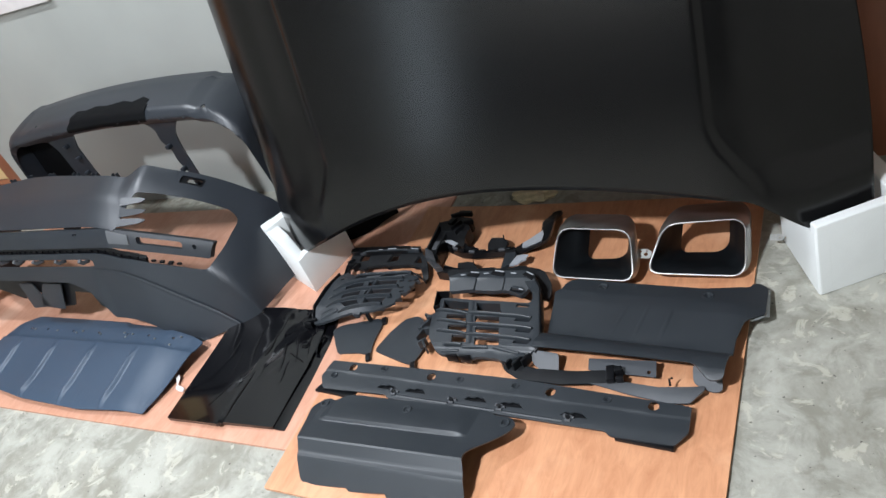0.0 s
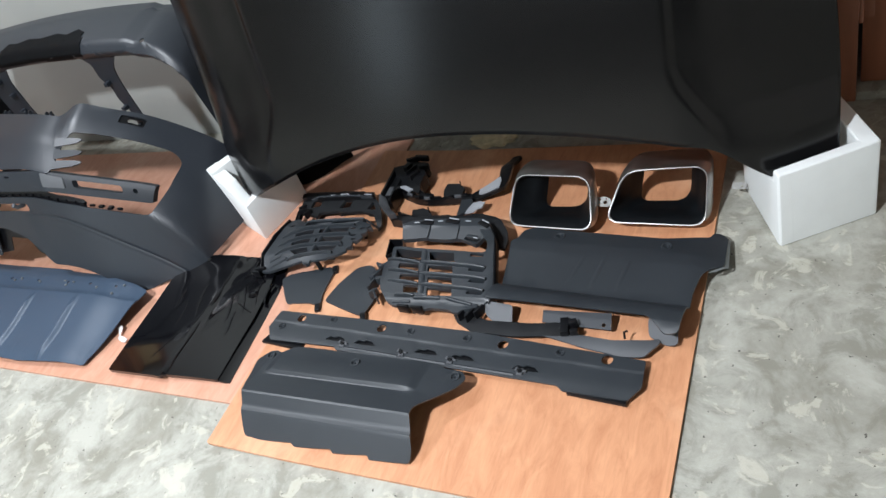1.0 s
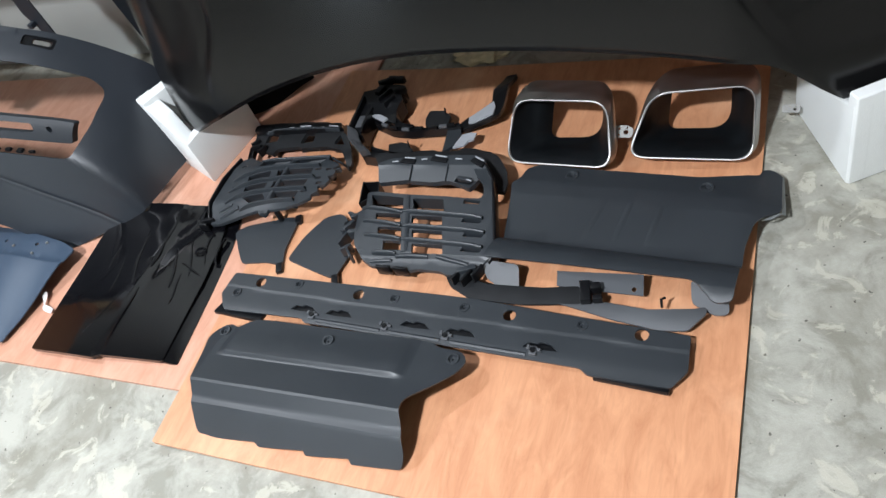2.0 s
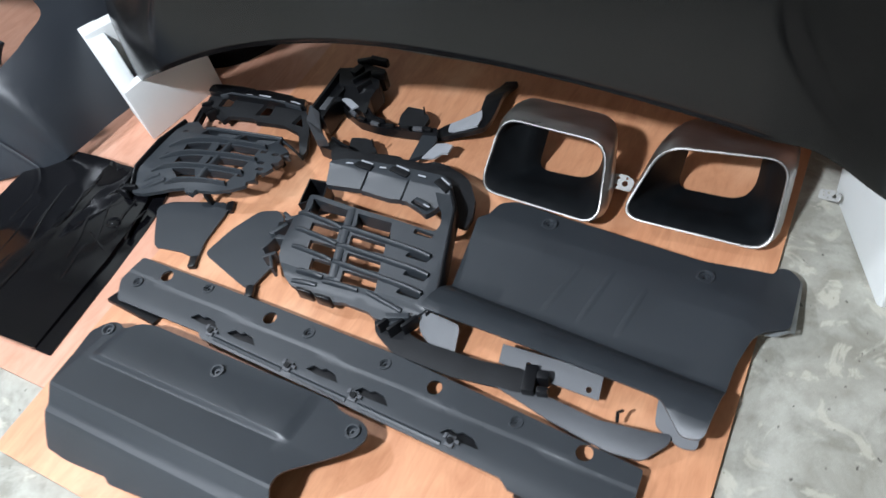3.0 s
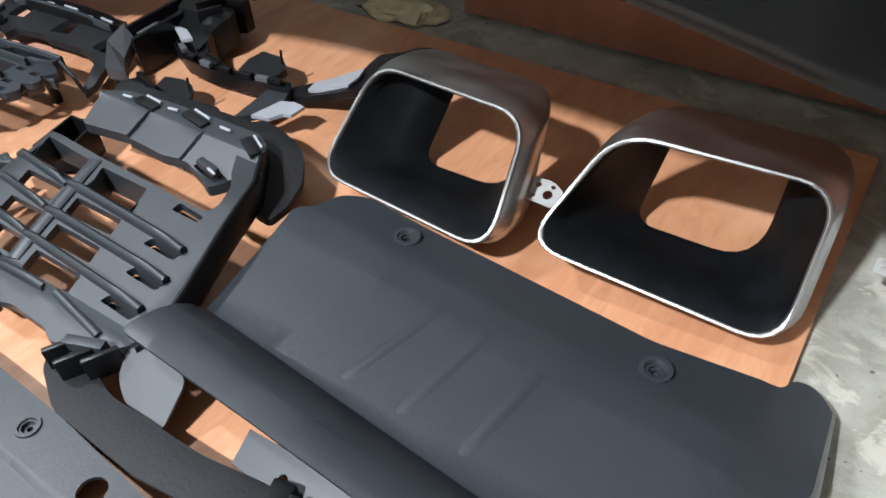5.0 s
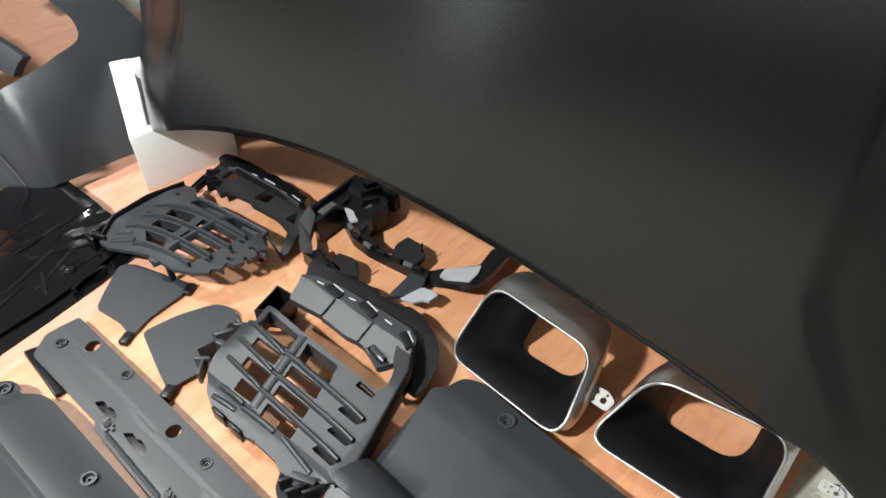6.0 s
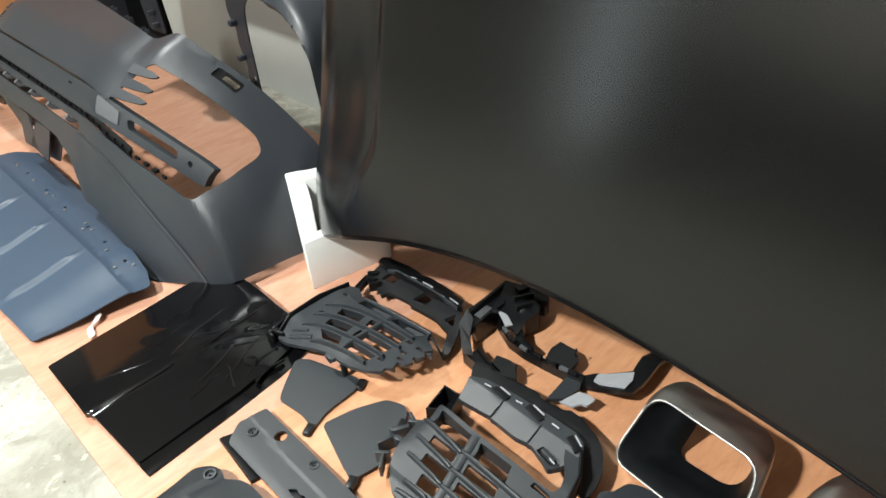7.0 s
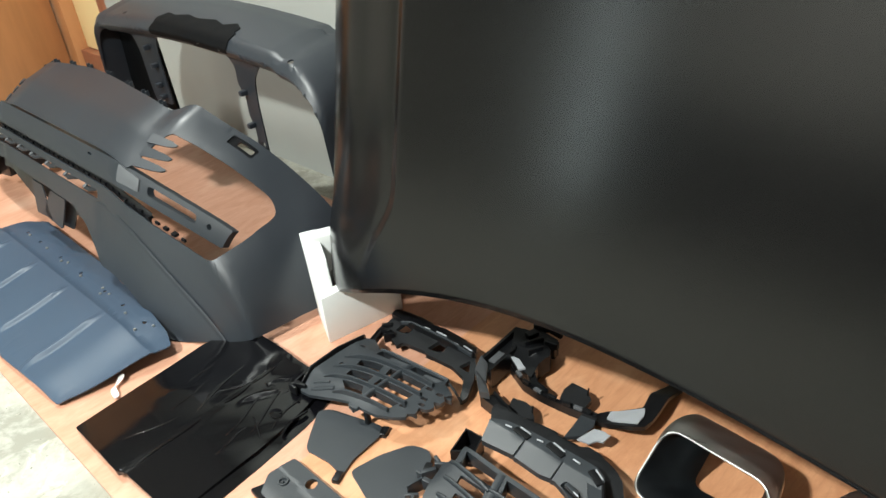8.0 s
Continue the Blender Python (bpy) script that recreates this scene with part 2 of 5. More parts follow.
def tube(bm, pts, r, n=10, squash=1.0):
    """A round bar along points."""
    rings = []
    for i, p in enumerate(pts):
        a, c = Vector(pts[max(0, i - 1)]), Vector(pts[min(len(pts) - 1, i + 1)])
        d = (c - a).normalized()
        s = d.cross(Vector((0, 0, 1)) if abs(d.z) < 0.95 else Vector((1, 0, 0))).normalized()
        u = s.cross(d)
        rings.append([bm.verts.new(Vector(p) + r * (s * math.cos(6.28318 * j / n) + squash * u * math.sin(6.28318 * j / n))) for j in range(n)])
    for a, b in zip(rings, rings[1:]):
        for j in range(n):
            bm.faces.new((a[j], a[(j + 1) % n], b[(j + 1) % n], b[j]))
    bm.faces.new(rings[0])
    bm.faces.new(rings[-1])


def loft(bm, loops, cap=(False, False), closed=True):
    """Joins loops of equal length into a skin."""
    rows = [[bm.verts.new(p) for p in lp] for lp in loops]
    k = len(rows[0])
    for a, b in zip(rows, rows[1:]):
        for j in range(k if closed else k - 1):
            bm.faces.new((a[j], a[(j + 1) % k], b[(j + 1) % k], b[j]))
    if cap[0]:
        bm.faces.new(rows[0])
    if cap[1]:
        bm.faces.new(rows[-1])


def grid_sheet(nu, nv, f, t):
    """A closed skin from a grid of f(i / nu, j / nv, depth), t thick."""
    bm = bmesh.new()
    sides = [[[bm.verts.new(f(i / nu, j / nv, d)) for j in range(nv + 1)] for i in range(nu + 1)] for d in (0.0, -t)]
    for g in sides:
        for i in range(nu):
            for j in range(nv):
                bm.faces.new((g[i][j], g[i + 1][j], g[i + 1][j + 1], g[i][j + 1]))
    a, b = sides
    ring = [(i, 0) for i in range(nu)] + [(nu, j) for j in range(nv)] + [(i, nv) for i in range(nu, 0, -1)] + [(0, j) for j in range(nv, 0, -1)]
    for (i, j), (k, m) in zip(ring, ring[1:] + ring[:1]):
        bm.faces.new((a[i][j], a[k][m], b[k][m], b[i][j]))
    return bm


def smoothstep(a, b, x):
    t = min(1, max(0, (x - a) / (b - a)))
    return t * t * (3 - 2 * t)


def curve(points, x):
    """Smooth interpolation through (x, value) points."""
    if x <= points[0][0]:
        return points[0][1]
    for (x0, y0), (x1, y1) in zip(points, points[1:]):
        if x <= x1:
            t = (x - x0) / (x1 - x0)
            return y0 + (y1 - y0) * t * t * (3 - 2 * t)
    return points[-1][1]


def line(points, x):
    if x <= points[0][0]:
        return points[0][1]
    for (x0, y0), (x1, y1) in zip(points, points[1:]):
        if x <= x1:
            return y0 + (y1 - y0) * (x - x0) / (x1 - x0)
    return points[-1][1]


def bent(points, n=9):
    """Points of a smooth arc through a start, a middle and an end."""
    a, b, c = [Vector(p) for p in points]
    b = b * 2 - (a + c) / 2
    return [a * (1 - t) ** 2 + b * 2 * t * (1 - t) + c * t * t for t in [i / (n - 1) for i in range(n)]]


def slab(name, x0, x1, y0, y1, z0, z1, mat, label, category, bevel=0.0):
    bm = bmesh.new()
    box(bm, ((x0 + x1) / 2, (y0 + y1) / 2, (z0 + z1) / 2), (x1 - x0, y1 - y0, z1 - z0), bevel)
    return tagged(part(name, bm, mat), label, category, kind="structure")


# ---- the room ----
WALL_Y = 2.335
slab("floor", -6.5, 3.0, -4.0, 4.6, -0.12, 0.0, CONCRETE, "worn mottled grey concrete floor slab", "floor")
slab("ceiling", -6.5, 3.0, -4.0, 4.6, 3.2, 3.3, CEIL, "plain grey painted ceiling", "ceiling")
slab("wall_north", -4.235, -0.95, WALL_Y, WALL_Y + 0.15, 0.0, 3.2, WALL, "plain grey painted wall behind the parts", "wall")
slab("wall_north_east", 1.0, 3.0, WALL_Y, WALL_Y + 0.15, 0.0, 3.2, WALL, "grey painted wall beside the brown door", "wall")
slab("wall_lintel", -0.95, 1.0, WALL_Y, WALL_Y + 0.15, 2.1, 3.2, WALL, "grey painted wall above the brown door", "wall")
slab("wall_south", -6.5, -4.02, -2.75, -2.6, 0.0, 3.2, CREAM, "plain cream painted wall behind the camera", "wall")
slab("wall_south_east", -3.56, 3.0, -2.75, -2.6, 0.0, 3.2, CREAM, "plain cream painted wall behind the camera", "wall")
slab("wall_south_lintel", -4.02, -3.56, -2.75, -2.6, 2.3, 3.2, CREAM, "plain cream painted wall over a narrow opening", "wall")
# unseen dark band, added so the hood mirrors a darker lower wall
slab("wall_dark_band", -3.52, 3.0, -2.6, -2.585, 0.0, 1.06, DARKBAND, "unseen dark band added for the hood to mirror", "wall")
slab("daylight_backdrop", -4.4, -3.2, -3.35, -3.3, 0.0, 3.2, DAYGLOW, "plain bright daylight outside the narrow opening", "backdrop")
slab("wall_east", 3.0, 3.15, -4.0, 4.6, 0.0, 3.2, CREAM, "plain cream painted side wall", "wall")
slab("wall_west", -6.65, -6.5, -4.0, 4.6, 0.0, 3.2, CREAM, "plain cream painted side wall", "wall")
slab("wall_far_north", -6.5, -4.0, 4.6, 4.75, 0.0, 3.2, WALL, "plain wall of the space beyond", "wall")

# ceiling lamps
for lx, ly in ((-1.25, -0.75), (-3.1, 1.2)):
    lamp = thing("ceiling_lamp", lx, ly, 3.2, "round white lamp with a glowing cover on the ceiling", "lamp", "ceiling lamps")
    bm = bmesh.new()
    loft(bm, [[(lx + r * math.cos(i * 0.2618), ly + r * math.sin(i * 0.2618), z) for i in range(24)] for r, z in ((0.15, 3.2), (0.15, 3.14), (0.14, 3.13), (0.13, 3.13))], (True, False))
    part("housing", bm, CEIL, lamp)
    bm = bmesh.new()
    loft(bm, [[(lx + r * math.cos(i * 0.2618), ly + r * math.sin(i * 0.2618), z) for i in range(24)] for r, z in ((0.128, 3.135), (0.12, 3.12), (0.07, 3.112), (0.01, 3.11))], (False, True))
    part("diffuser", bm, LAMPGLOW, lamp, "glowing white diffuser")

# ---- plywood ----
bm = shell(rect(-3.95, 0.985, -1.385, 2.205), (), 0.009, (0.3, 0.3), lambda x, y, z: (x, y, 0.009 + z + 0.002 * math.sin(x * 3)))
tagged(part("plywood_sheet_left", bm, PLY_LEFT), "pinkish worn plywood sheet lying on the concrete", "plywood", kind="structure")
bm = shell(rounded([(-1.452, 0.85), (-0.237, 0.846), (-0.245, 2.118), (-1.47, 2.125)], 0.006, 2), (), 0.009, (0.3, 0.3), lambda x, y, z: (x, y, 0.0205 + z - 0.010 * smoothstep(-1.36, -1.2, x)))
tagged(part("plywood_sheet_right", bm, PLY_RIGHT), "orange plywood sheet with wavy grain, overlapping its neighbour", "plywood", kind="structure")

# plaster lump on the slab
bm = bmesh.new()
bmesh.ops.create_icosphere(bm, subdivisions=4, radius=1)
for v in bm.verts:
    k = 1 + 0.35 * noise.noise(v.co * 2.2) + 0.12 * noise.noise(v.co * 6)
    v.co = Vector((-1.055 + 0.085 * v.co.x * k, 2.19 + 0.045 * v.co.y * k, max(0.0, 0.022 * v.co.z * k)))
tagged(part("plaster_lump", bm, PLASTER), "cream lump of dried plaster on the concrete", "plaster")


# ---- doors and boards at the ends ----
def brown_door():
    d = thing("door_1", 0.08, WALL_Y, 0.0, "closed red-brown painted wooden door in its frame", "door", kind="structure")
    bm = bmesh.new()
    box(bm, (0.045, WALL_Y + 0.03, 1.05), (0.088, 0.13, 2.1), 0.004)
    part("door_frame", bm, BROWNWOOD, d)
    bm = bmesh.new()
    box(bm, (0.53, WALL_Y + 0.035, 1.065), (0.86, 0.04, 2.06), 0.003)
    part("door_leaf", bm, BROWNWOOD, d)
    bm = bmesh.new()
    box(bm, (0.95, WALL_Y + 0.03, 1.05), (0.088, 0.13, 2.1), 0.004)
    part("door_frame", bm, BROWNWOOD, d)
    bm = bmesh.new()
    box(bm, (-0.475, WALL_Y - 0.09, 1.05), (0.94, 0.045, 2.08), 0.004)
    part("door_leaf", bm, BROWNWOOD, d, "second red-brown leaf behind the hood")
    bm = bmesh.new()
    box(bm, (-0.475, WALL_Y + 0.06, 1.05), (0.945, 0.05, 2.1), 0.004)
    part("back_panel", bm, BROWNWOOD, d)
    for hz in (0.3, 1.7):
        bm = bmesh.new()
        tube(bm, [(0.093, WALL_Y - 0.012, hz - 0.05), (0.093, WALL_Y - 0.012, hz + 0.05)], 0.008)
        box(bm, (0.112, WALL_Y + 0.012, hz), (0.03, 0.004, 0.1), 0.001)
        part("hinge", bm, BROWNWOOD, d, "painted-over steel butt hinge")
    bm = bmesh.new()
    box(bm, (0.5, WALL_Y + 0.03, 0.016), (0.82, 0.12, 0.03), 0.004)
    part("threshold", bm, CONCRETE, d)


brown_door()


def framed_board():
    d = thing("filled_opening", -4.36, WALL_Y, 0.0, "red-brown door frame with a yellow board for the lit room beyond", "panel", kind="structure")
    for x, w in ((-4.935, 0.166), (-4.29, 0.106)):
        bm = bmesh.new()
        box(bm, (x, WALL_Y + 0.06, 1.05), (w, 0.12, 2.1), 0.004)
        part("stile", bm, BROWNWOOD if x > -4.5 else ORANGEWOOD, d)
    bm = bmesh.new()
    box(bm, (-4.598, WALL_Y + 0.07, 0.12), (0.506, 0.08, 0.10), 0.004)
    part("rail", bm, BROWNWOOD, d)
    # bright board added in the opening, in place of the lit room beyond
    bm = bmesh.new()
    box(bm, (-4.598, WALL_Y + 0.09, 1.135), (0.506, 0.03, 1.92), 0.002)
    part("board", bm, YELLOW, d, "pale yellow board in place of the lit room beyond")
    bm = bmesh.new()
    box(bm, (-4.598, WALL_Y + 0.06, 0.033), (0.506, 0.06, 0.066), 0.003)
    part("kick_board", bm, ORANGEWOOD, d, "orange kick board")


framed_board()
slab("wall_north_west", -6.5, -5.02, WALL_Y, WALL_Y + 0.15, 0.0, 3.2, WALL, "grey painted wall behind the leaning board", "wall")
slab("wall_lintel_west", -5.02, -4.235, WALL_Y, WALL_Y + 0.15, 2.1, 3.2, WALL, "grey painted wall above the filled door frame", "wall")


def brown_leaf():
    d = thing("open_door", -4.8, 1.9, 0.0, "open orange-brown veneered door leaf standing ajar", "door", kind="structure")
    bm = bmesh.new()
    box(bm, (-4.805, 1.895, 1.03), (0.04, 0.9, 2.02), 0.003, (0, 0, 21))
    part("leaf", bm, ORANGEWOOD, d)


brown_leaf()

bm = bmesh.new()
box(bm, (-3.25, WALL_Y - 0.012, 1.27), (0.42, 0.024, 0.36), 0.004)
tagged(part("wall_board", bm, PAPER), "plain white board fixed on the grey wall", "board", kind="structure")

# ---- hood ----
HX = -0.89


def hood_edge(u):
    a = abs(u)
    if u < 0:
        return max(0.158, 0.40 - 0.33 * a * a) + 0.05 * smoothstep(0.92, 0.98, a)
    return 0.40 - 0.20 * a * a - 0.10 * smoothstep(0.64, 0.85, a) + 0.05 * smoothstep(0.89, 0.96, a)


def hood_surface(u, h, n):
    """u across from the middle, h up the panel, n inwards."""
    a = abs(u)
    back = 0.02 * (a / 0.6) ** 2 + (0.03 if u < 0 else 0.125) * max(0, (a - (0.62 if u < 0 else 0.585)) / 0.34) ** 1.5
    if u < 0:
        back += 0.062 * max(0, (a - 0.78) / 0.20) ** 2
    crease = 0.582 + 0.10 * smoothstep(0.54, 0.30, h)
    flank = 0.011 * smoothstep(crease - 0.006, crease + 0.028, a) + 0.012 * smoothstep(crease + 0.02, crease + 0.16, a)
    flank *= smoothstep(0.27, 0.40, h)
    tuck = 0.003 * (1 - smoothstep(0.0, 0.012, h - hood_edge(u)))
    # the corner tongue turns inwards below a soft bend
    bend = max(0.0, (0.30 + 0.45 * (a - 0.74)) - h) if u < 0 else max(0.0, 0.25 - h)
    tuck += 0.10 * smoothstep(0.69, 0.73, a) * (math.sqrt(bend * bend + 0.0004) - 0.02 if bend > 0 else 0.0)
    return Vector((HX + u, 1.650 + 0.229 * (h - 0.3) + back + flank + tuck - n, h + n * 0.2))


def hood():
    d = thing("car_hood", HX, 1.72, 0.2, "satin black car hood standing on its rear edge in foam blocks", "car hood")

    def skin(p, q, n):
        u = (0.978 if p < 0.5 else 0.942) * (2 * p - 1)
        lo, hi = hood_edge(u), 1.37 - 0.12 * u * u
        h = lo + (hi - lo) * (0.35 * q + 0.65 * q * q)
        return hood_surface(u * (1 - (0.03 * smoothstep(0.6, 1.3, h) if u < 0 else 0.10 * smoothstep(0.3, 1.4, h))), h, n)

    part("outer_skin", grid_sheet(250, 110, skin, 0.004), HOODBLACK, d, smooth=70)

    def frame_skin(p, q, n):
        u = (0.92 if p < 0.5 else 0.87) * (2 * p - 1)
        lo = hood_edge(u) + 0.012
        return hood_surface(u, lo + (1.25 - lo) * q, n) + Vector((0, 0.012 + 0.035 * smoothstep(0, 0.04, q), 0))

    part("inner_frame", grid_sheet(60, 24, frame_skin, 0.004), HOODBLACK, d, smooth=70)


hood()


# ---- foam corner blocks ----
def foam_wall(parent, name, a, b, h0, h1, w, z):
    """An upright foam board from a to b, its top sloping from h0 to h1, thick to its left."""
    d = (Vector((*b, 0)) - Vector((*a, 0))).normalized()
    o = Vector((-d.y, d.x, 0)) * w
    bm = bmesh.new()
    lo = [Vector((*a, z)), Vector((*b, z)), Vector((*b, z)) + o, Vector((*a, z)) + o]
    hi = [p + Vector((0, 0, h)) for p, h in zip(lo, (h0, h1, h1, h0))]
    loft(bm, [lo, hi], (True, True))
    bmesh.ops.recalc_face_normals(bm, faces=bm.faces)
    bmesh.ops.bevel(bm, geom=bm.edges[:], offset=0.007, segments=3, affect="EDGES", profile=0.6)
    return part(name, bm, FOAM, parent)


fl = thing("foam_corner", -1.75, 1.645, 0.009, "white foam corner block crushed under the hood", "foam block", "foam blocks")
bm = bmesh.new()
loft(bm, [[Vector((*o, 0.010)), Vector((*o, 0.010 + h)), Vector((*i, 0.010 + h + k)), Vector((*i, 0.010))] for o, i, h, k in (((-1.942, 1.742), (-1.920, 1.786), 0.248, 0.0), ((-1.85, 1.697), (-1.832, 1.744), 0.205, -0.005), ((-1.750, 1.647), (-1.778, 1.712), 0.152, -0.006), ((-1.726, 1.76), (-1.770, 1.768), 0.158, 0.0), ((-1.70, 1.885), (-1.746, 1.893), 0.140, 0.0))], (True, True))
bmesh.ops.recalc_face_normals(bm, faces=bm.faces)
bmesh.ops.bevel(bm, geom=bm.edges[:], offset=0.004, segments=2, affect="EDGES", profile=0.6)
part("corner_board", bm, FOAM, fl, smooth=50)
foam_wall(fl, "end_board", (-1.85, 1.93), (-1.944, 1.744), 0.245, 0.245, 0.045, 0.010)
foam_wall(fl, "base_board", (-1.895, 1.79), (-1.775, 1.725), 0.125, 0.115, 0.14, 0.010)
fr = thing("foam_corner", -0.075, 1.675, 0.0, "white foam corner block holding the hood on the concrete", "foam block", "foam blocks")
foam_wall(fr, "front_board", (-0.075, 1.675), (0.138, 1.802), 0.235, 0.235, 0.03, 0.0)
foam_wall(fr, "side_board", (-0.185, 1.915), (-0.079, 1.677), 0.10, 0.215, 0.04, 0.0)
foam_wall(fr, "end_board", (0.140, 1.804), (0.046, 2.0), 0.235, 0.24, 0.045, 0.0)
foam_wall(fr, "base_board", (-0.05, 1.745), (0.075, 1.815), 0.11, 0.11, 0.13, 0.0)


# ---- front bumper ----
FX = -2.93


BUMPER_Y = [(0.0, 1.365), (0.2, 1.42), (0.30, 1.45), (0.37, 1.477), (0.48, 1.575), (0.60, 1.70)]
BUMPER_Z = [(0.0, 0.13), (0.2, 0.33), (0.30, 0.435), (0.37, 0.495), (0.48, 0.555), (0.60, 0.597)]
BUMPER_DY = [(0.0, -0.02), (0.2, 0.04), (0.3, 0.042), (0.40, 0.02), (0.5, 0.10), (0.6, 0.18)]
BUMPER_DZ = [(0.3, 0.0), (0.45, 0.02), (0.6, 0.03)]


def bumper_section(a):
    """Outward run, fall and slope at a distance from the middle: flat, a shallow facet, then a steep side."""
    x = fall = 0.0
    n = max(2, int(a / 0.01))
    for i in range(n):
        q = (i + 0.5) * a / n
        ang = radians(37) * smoothstep(0.41, 0.75, q) + radians(40) * smoothstep(0.89, 1.29, q)
        x, fall = x + a / n * math.cos(ang), fall + a / n * math.sin(ang)
    return x, fall, radians(37) * smoothstep(0.41, 0.75, a) + radians(40) * smoothstep(0.89, 1.29, a)


def bumper_surface(s, w, n):
    """s across from the middle, w up the face from the lower lip, n inwards."""
    sg = 1 if s >= 0 else -1
    x, drop, ang = bumper_section(abs(s))
    if s < 0:
        x -= (0.12 + 0.14 * smoothstep(0.27, 0.37, w)) * min(1.0, -s / 0.5)
    run = smoothstep(0.40, 0.47, abs(s))
    n -= run * (0.005 * (1 - smoothstep(0.0015, 0.005, abs(w - 0.201))) + 0.006 * (1 - smoothstep(0.190, 0.202, w)))
    sw = smoothstep(0.55, 1.20, abs(s))
    y = line(BUMPER_Y, w) + sw * line(BUMPER_DY, w) + 0.05 * smoothstep(0.45, 0.6, w) * (1 - smoothstep(0.0, 0.6, abs(s)))
    z = line(BUMPER_Z, w) + sw * line(BUMPER_DZ, w) - drop
    z += 0.042 * smoothstep(0.42, 0.56, w) * smoothstep(0.56, 0.68, s) * (1 - smoothstep(0.82, 1.06, s))
    q = math.cos(ang)
    ty, tz = (1.0, 0.1) if w < 0.36 else (0.4, 0.9)
    return (FX + sg * (x + n * math.sin(ang)), y - n * ty * q, max(0.012, z + n * q * tz))


def front_bumper():
    d = thing("front_bumper_cover", FX, 1.55, 0.01, "dark grey primed front bumper cover lying face up", "bumper")
    half = [(0.90, 0.08), (1.06, 0.2), (1.14, 0.27), (1.22, 0.36), (1.28, 0.44), (1.32, 0.5), (1.36, 0.59), (1.25, 0.60), (1.10, 0.60), (0.80, 0.60), (0.66, 0.602), (0.62, 0.597), (0.585, 0.572), (0.54, 0.565)]
    out = [(0.0, 0.152), (0.25, 0.145), (0.34, 0.11), (0.40, 0.05), (0.43, 0.0), (0.65, 0.0), (0.82, 0.0)] + half + [(-s, w) for s, w in reversed(half[2:])] + [(-1.0, 0.19), (-0.85, 0.165), (-0.70, 0.155), (-0.50, 0.152)]
    side = [(0.985, 0.378), (1.022, 0.46), (1.028, 0.522), (0.985, 0.535), (0.75, 0.520), (0.66, 0.506), (0.625, 0.45), (0.605, 0.369)]
    win = side + [(-s, w) for s, w in reversed(side)] + [(-0.93, 0.352), (-0.73, 0.29), (-0.6, 0.262), (0.6, 0.262), (0.73, 0.29), (0.93, 0.352)]
    holes = [rounded(win, 0.018)]
    holes += [rect(0.80, 0.563, 0.88, 0.587, 0.006), rect(-0.88, 0.563, -0.80, 0.587, 0.006)]
    holes.append(rect(-0.57, 0.212, 0.44, 0.240, 0.013))
    fascia = part("fascia", shell(rounded(out, 0.02), holes, 0.004, (0.03, 0.02), bumper_surface, [((0, w), (0, 1)) for w in (0.189, 0.195, 0.1985, 0.2, 0.202, 0.2035, 0.207)]), PRIMER, d, smooth=50)
    for i in range(7):
        x, y, z = bumper_surface(-0.5 + 0.145 * i, 0.226, 0)
        bm = bmesh.new()
        tube(bm, [(x, y + 0.03, z - 0.012), (x, y + 0.004, z - 0.002), (x, y - 0.004, z + 0.014)], 0.008, 10)
        part("post", bm, GREYPLASTIC, fascia, "pale grey post")
    # blade across the intake
    bl = [(0.985, -0.034), (1.015, 0.030), (0.96, 0.034), (0.60, 0.036), (0.0, 0.036), (-0.60, 0.036), (-0.96, 0.034), (-1.015, 0.030), (-0.985, -0.034), (-0.6, -0.036), (0.6, -0.036)]
    bh = [rect(0.69, -0.014, 0.88, 0.014, 0.012), rect(-0.88, -0.014, -0.69, 0.014, 0.012), disc(0.93, 0.0, 0.009), disc(-0.93, 0.0, 0.009), rect(0.375, 0.008, 0.40, 0.015, 0.002)]

    def blade_surface(s, c, n):
        a, sg = abs(s), (1 if s >= 0 else -1)
        k = max(0.0, a - 0.57)
        x = min(a, 0.57) + 0.76 * k - (0.22 * min(1.0, a / 0.5) if s < 0 else 0)
        return (FX + sg * x, 1.460 + 0.26 * k + 0.42 * c - 0.9 * n, 0.452 - 0.375 * k + 0.9 * c + 0.42 * n + 0.004 * math.cos(c * 60))

    blade = part("blade", shell(rounded(bl, 0.008), bh, 0.020, (0.04, 0.012), blade_surface), PRIMER, d)
    for sg in (1, -1):
        bm = shell(rounded([(0.575, -0.022), (0.66, -0.018), (0.66, 0.020), (0.575, 0.030)], 0.004), (), 0.006, (0.02, 0.02), lambda s, c, n: Vector(blade_surface(sg * s, c, n + 0.005)))
        part("cover_pad", bm, GREYPLASTIC, blade, "pale grey cover pad")
    for sg in (1, -1):
        for i in range(3):
            k = 0.088 - 0.006 * i
            w0 = 0.408 + 0.034 * i
            base = Vector(bumper_surface(sg * 0.632, w0, 0))
            along = Vector((0.93 * sg, 0.34, -0.16)).normalized()
            across = (Vector(bumper_surface(sg * 0.632, w0 + 0.03, 0)) - base).normalized()
            inward = across.cross(along).normalized() * (-0.006 * sg)
            bm = bmesh.new()
            tip = [(-0.02, -0.015), (0.0, -0.0145), (k * 0.6, -0.0125), (k * 0.88, -0.009), (k, -0.003), (k, 0.001), (k * 0.7, 0.008), (0.0, 0.0145), (-0.02, 0.015)]
            face = [base + along * a + across * b for a, b in tip]
            loft(bm, [face, [p + inward for p in face]], (True, True))
            part("fin", bm, PRIMER, fascia)
